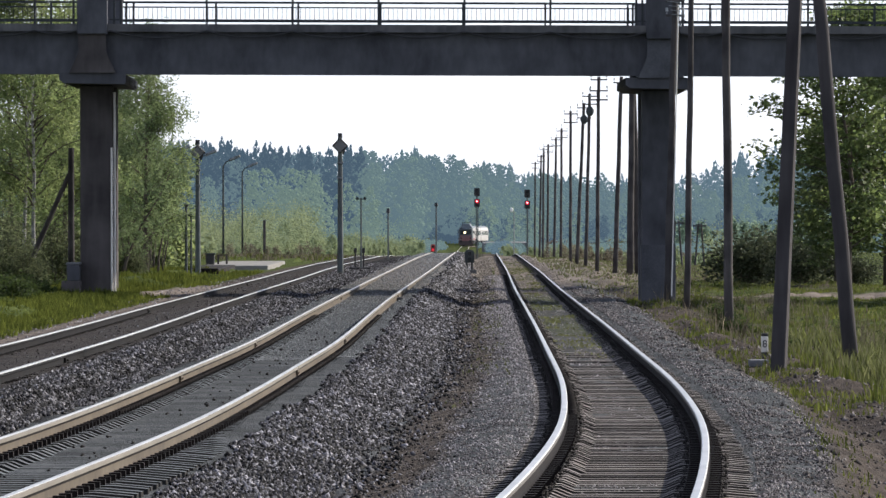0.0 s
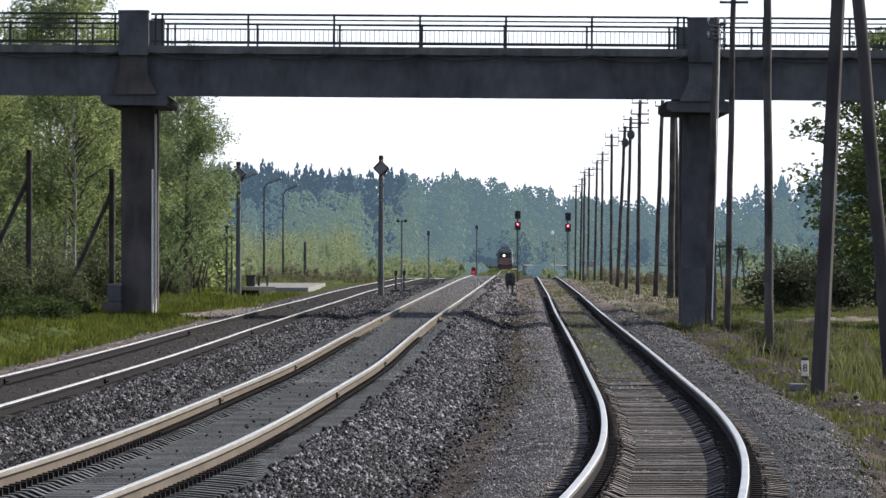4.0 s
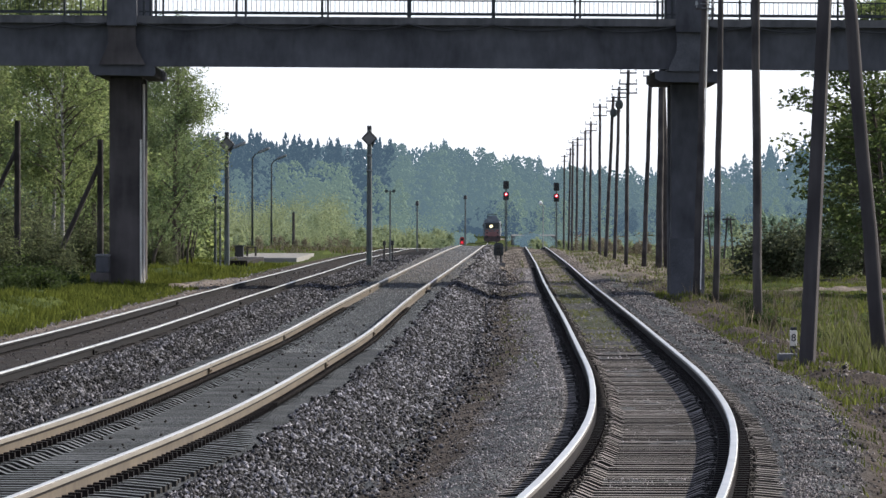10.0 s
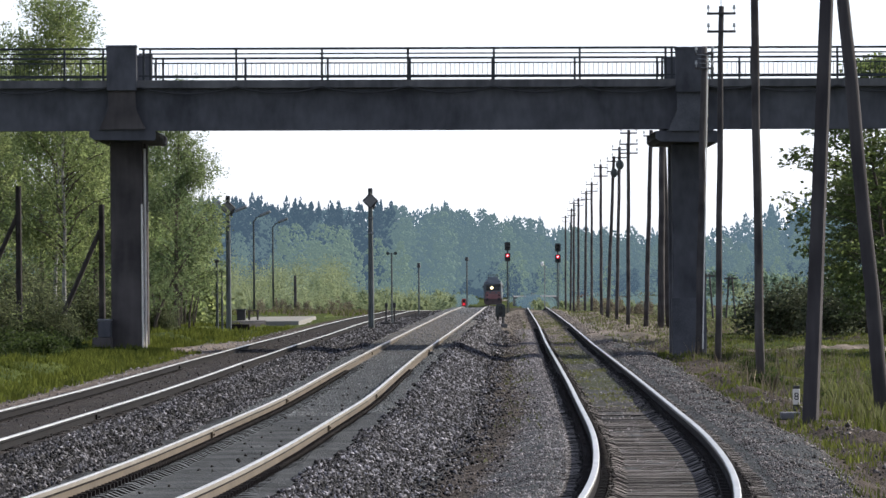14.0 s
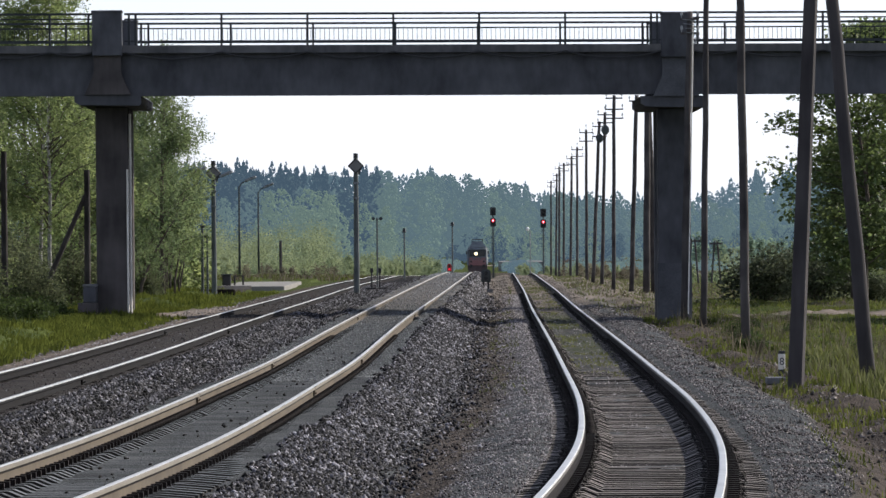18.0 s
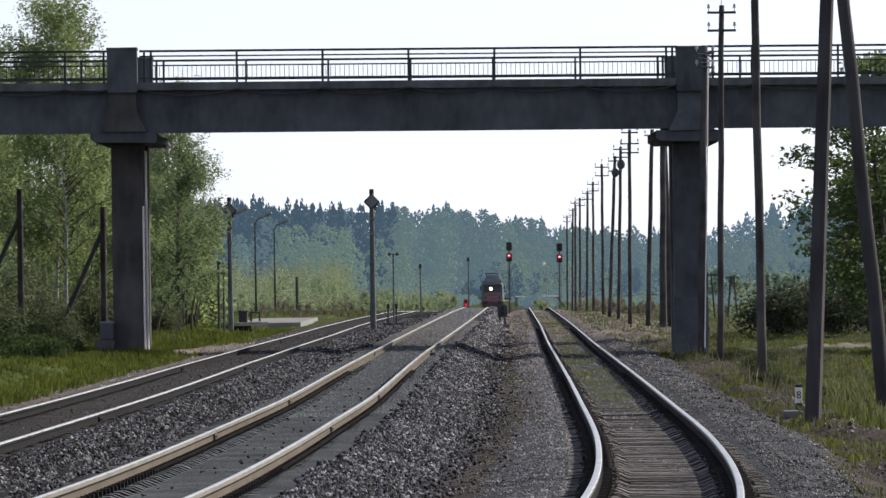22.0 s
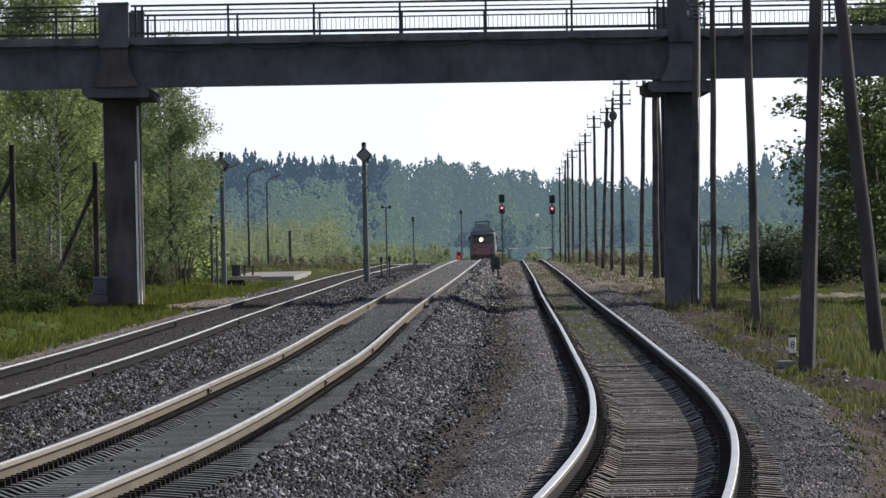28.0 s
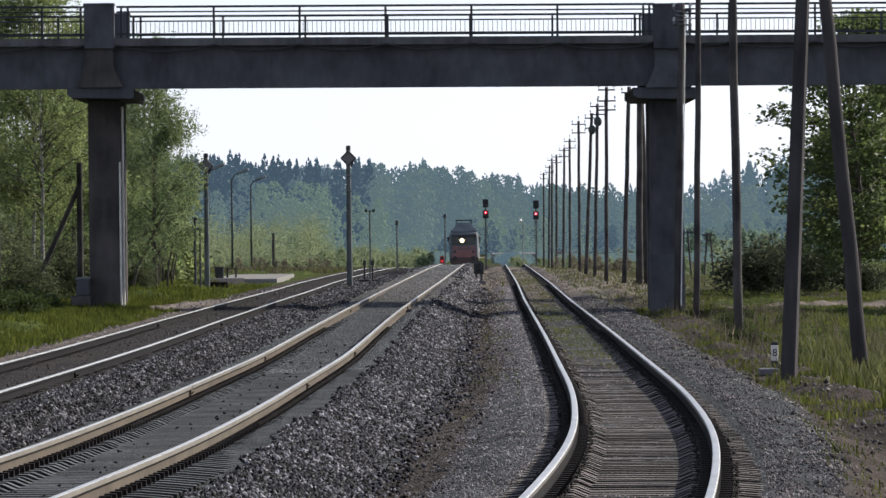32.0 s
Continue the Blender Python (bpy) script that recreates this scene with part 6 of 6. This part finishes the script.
blades("grass", 3400, 125, 470, R1(-0.66), R1(0.66), 0.05, GRASS_OLIVE, "short grass between the siding's rails", 46, 0.012, 2.0, 1.0, 0.8)
blades("grass", 1100, 90, 400, lambda y: centre(2, y) + 3.2, R1(-1.5), 0.06, GRASS_OLIVE, "sparse low weeds between the tracks", 47, 0.012, 3.0, 1.0)
blades("dry_grass", 2200, 225, 470, R1(2.0), R1(14), 0.14, GRASS_DRY, "dry tufts under the telegraph poles", 59, 0.012, 0.8, 1.0)
blades("grass", 8000, 230, 560, R1(1.7), R1(14), 0.13, GRASS_OLIVE, "low grass under the telegraph poles", 48, 0.012, 0.5, 1.0)
blades("grass", 4500, 440, 640, L3(-22), L3(-2.2), 0.26, GRASS, "meadow grass by the platform", 49, 0.014, 0.5, 1.0)
blades("dry_grass", 6000, 440, 640, L3(-22), L3(-2.2), 0.28, GRASS_DRY, "dry meadow grass by the platform", 54, 0.014, 0.5, 1.0)


# ---- train ----
def build_locomotive():
    loco = thing("diesel_locomotive", "red and dark grey diesel locomotive with its headlight on", "locomotive")
    bm = bmesh.new()
    prism(bm, [(-1.52, 1.25), (1.52, 1.25), (1.55, 1.6), (1.55, 3.45), (1.42, 3.85), (-1.42, 3.85), (-1.55, 3.45), (-1.55, 1.6)], 1.3, 20.3)
    part("body", bm, LOCO_SIDE, loco, "pale grey body sides")
    # the nose narrows forward and leans back above the window sill
    bm = bmesh.new()
    rings = []
    for y, w, zs in ((1.3, 1.55, (1.2, 2.35, 3.55, 3.85)), (0.5, 1.5, (1.2, 2.35, 3.52, 3.84)), (0.0, 1.36, (1.2, 2.3, 3.38, 3.66))):
        rings.append([bm.verts.new(c) for c in ((-w, y, zs[0]), (-w, y, zs[1]), (-w * 0.98, y + 0.1, zs[2]), (-w * 0.9, y + 0.22, zs[3]), (w * 0.9, y + 0.22, zs[3]), (w * 0.98, y + 0.1, zs[2]), (w, y, zs[1]), (w, y, zs[0]))])
    for a, b in zip(rings, rings[1:]):
        for i in range(8):
            bm.faces.new((a[i], a[(i + 1) % 8], b[(i + 1) % 8], b[i]))
    bm.faces.new(rings[0])
    bm.faces.new(rings[-1][::-1])
    bmesh.ops.recalc_face_normals(bm, faces=bm.faces)
    part("cab", bm, LOCO_GREY, loco, "dark grey cab front")
    bm = bmesh.new()
    box(bm, -1.26, 1.26, -0.06, 0.3, 1.12, 1.95, 0.05)
    box(bm, -1.2, 1.2, -0.03, 0.02, 2.02, 2.32)
    part("front_band", bm, LOCO_RED, loco, "red painted front band")
    bm = bmesh.new()
    tube(bm, (0, -0.12, 2.05), (0, -0.12, 2.28), 0.03, 0.03, 6)
    box(bm, -0.62, -0.3, -0.09, -0.05, 2.08, 2.26)
    box(bm, 0.3, 0.62, -0.09, -0.05, 2.08, 2.26)
    part("number_plate", bm, LOCO_GREY, loco, "plain grey plates on the front")
    for x in (-1.1, 1.1):
        bm = bmesh.new()
        tube(bm, (x, -0.16, 1.3), (x, -0.16, 1.9), 0.02, 0.02, 6)
        tube(bm, (x, -0.16, 1.9), (x, 0.0, 1.9), 0.02, 0.02, 6)
        tube(bm, (x, -0.16, 1.3), (x, 0.0, 1.3), 0.02, 0.02, 6)
        part("handrail", bm, GALV, loco, "grey handrail on the front")
    for x in (-0.6, 0.6):
        bm = bmesh.new()
        prism(bm, [(x - 0.54, 2.52), (x + 0.54, 2.52), (x + 0.5, 3.28), (x - 0.5, 3.28)], -0.03, 0.2)
        part("windscreen", bm, GLASS, loco, "dark windscreen pane")
    bm = bmesh.new()
    tube(bm, (-0.2, -0.07, 2.92), (-0.2, 0.1, 2.92), 0.33, 0.33, 18)
    lamp = part("headlight_housing", bm, BLACK, loco)
    bm = bmesh.new()
    tube(bm, (-0.2, -0.12, 2.92), (-0.2, -0.075, 2.92), 0.22, 0.24, 18)
    part("headlight", bm, LAMP_WARM, lamp, "bright lit headlight")
    for x in (-0.95, 0.95):
        bm = bmesh.new()
        tube(bm, (x, -0.12, 1.75), (x, 0.0, 1.75), 0.13, 0.13, 12)
        part("marker_light", bm, GLASS, loco)
        bm = bmesh.new()
        tube(bm, (x, -0.55, 1.06), (x, 0.0, 1.06), 0.09, 0.09, 10)
        tube(bm, (x, -0.6, 1.06), (x, -0.54, 1.06), 0.24, 0.24, 14)
        part("buffer", bm, BLACK, loco)
    bm = bmesh.new()
    box(bm, -1.5, 1.5, 0.0, 0.5, 0.55, 1.2, 0.05)
    prism(bm, [(-1.3, 0.2), (1.3, 0.2), (1.45, 0.6), (-1.45, 0.6)], -0.1, 0.15)
    part("pilot", bm, LOCO_UNDER, loco, "dark red-brown bufferbeam and rail guard, paled for haze")
    bm = bmesh.new()
    prism(bm, [(-1.40, 3.86), (1.40, 3.86), (1.15, 4.15), (0.7, 4.28), (-0.7, 4.28), (-1.15, 4.15)], 0.7, 20.0)
    part("roof", bm, LOCO_ROOF, loco, "light grey curved roof")
    bm = bmesh.new()
    for x in (-0.95, 0.95):
        tube(bm, (x * 0.85, 3.2, 4.5), (x * 0.85, 3.2, 5.06), 0.05, 0.05, 6)
        tube(bm, (x * 0.85, 3.2, 5.04), (x * 0.85, 6.0, 5.04), 0.05, 0.05, 6)
    for y in (3.2, 4.6, 6.0):
        tube(bm, (-0.82, y, 5.04), (0.82, y, 5.04), 0.06, 0.06, 6)
    part("roof_frame", bm, BLACK, loco, "dark tubular frame on the roof")
    bm = bmesh.new()
    prism(bm, [(-1.05, 4.2), (1.05, 4.2), (0.72, 4.8), (-0.72, 4.8)], 2.6, 12.0)
    part("roof_hood", bm, LOCO_ROOF, loco, "pale grey sloping hood on the roof")
    for x in (-1.56, 1.56):
        for y in (2.2, 8.0, 10.4, 12.8):
            bm = bmesh.new()
            box(bm, x - 0.012, x + 0.012, y, y + 1.1, 2.55, 3.25)
            part("side_window", bm, GLASS, loco)
        bm = bmesh.new()
        box(bm, x - 0.008, x + 0.008, 1.4, 20.2, 1.3, 1.75)
        part("side_stripe", bm, LOCO_RED, loco, "red stripe along the side")
    for s in (-1, 1):
        bm = bmesh.new()
        box(bm, s * 1.64 - 0.08, s * 1.64 + 0.08, 0.75, 0.85, 2.85, 3.3, 0.03)
        tube(bm, (s * 1.45, 0.85, 3.2), (s * 1.64, 0.82, 3.2), 0.03, 0.03, 6)
        part("side_mirror", bm, BLACK, loco, "black side mirror")
    bm = bmesh.new()
    prism(bm, [(-1.3, 3.34), (1.3, 3.34), (1.24, 3.5), (-1.24, 3.5)], -0.12, 0.35)
    part("visor", bm, BLACK, loco, "dark visor over the windscreen")
    for y in (2.0, 13.6):
        bogie(loco, y, 5.0, 3)
    return loco


def bogie(vehicle, y, length, axles):
    bm = bmesh.new()
    for x in (-1.05, 1.05):
        box(bm, x - 0.1, x + 0.1, y, y + length, 0.5, 1.0, 0.05)
    box(bm, -1.0, 1.0, y + length / 2 - 0.3, y + length / 2 + 0.3, 0.55, 1.2)
    b = part("bogie", bm, BLACK, vehicle, "dark bogie frame")
    for k in range(axles):
        yy = y + 0.7 + (length - 1.4) * k / (axles - 1)
        for x in (-0.8, 0.8):
            bm = bmesh.new()
            tube(bm, (x - 0.06, yy, 0.52), (x + 0.06, yy, 0.52), 0.52, 0.52, 18)
            part("wheel", bm, RUST_DARK, b)


def build_carriage():
    car = thing("passenger_carriage", "pale cream passenger carriage with dark windows", "carriage", group="carriages of the train")
    bm = bmesh.new()
    prism(bm, [(-1.5, 1.1), (1.5, 1.1), (1.55, 1.5), (1.55, 3.4), (1.35, 3.9), (0.8, 4.25), (-0.8, 4.25), (-1.35, 3.9), (-1.55, 3.4), (-1.55, 1.5)], 0.3, 23.9)
    part("body", bm, CREAM, car)
    bm = bmesh.new()
    prism(bm, [(-1.37, 3.92), (1.37, 3.92), (0.82, 4.3), (-0.82, 4.3)], 0.28, 23.92)
    part("roof", bm, LOCO_ROOF, car)
    for x in (-1.556, 1.556):
        for k in range(9):
            bm = bmesh.new()
            box(bm, x - 0.012, x + 0.012, 2.2 + 2.3 * k, 3.5 + 2.3 * k, 2.3, 3.2)
            part("window", bm, GLASS, car)
    for y in (2.2, 18.6):
        bogie(car, y, 3.4, 2)
    bm = bmesh.new()
    box(bm, -0.7, 0.7, -0.1, 0.3, 1.1, 3.3)
    part("gangway", bm, BLACK, car)
    return car


locomotive = build_locomotive()
carriage = build_carriage()
carriages = [carriage] + [copy_thing(carriage, pose(0, 0, 0)) for _ in range(1)]


def motions():
    """The train comes down the main line towards the camera."""
    def on_track(y):
        x, z = float(centre(2, y)), float(top(2, y))
        dx, dz = float(centre(2, y + 16) - centre(2, y + 4)) / 12, float(top(2, y + 16) - top(2, y + 4)) / 12
        return pose(x, y, z, math.degrees(math.atan(dz)), 0, -math.degrees(math.atan(dx)))

    for vehicle, back in [(locomotive, 0.0)] + [(c, 21.2 + 24.6 * i) for i, c in enumerate(carriages)]:
        walk(vehicle, [(t, on_track(705 + 22.4 * (32 - t) + back)) for t in range(0, 33, 2)])


motions()
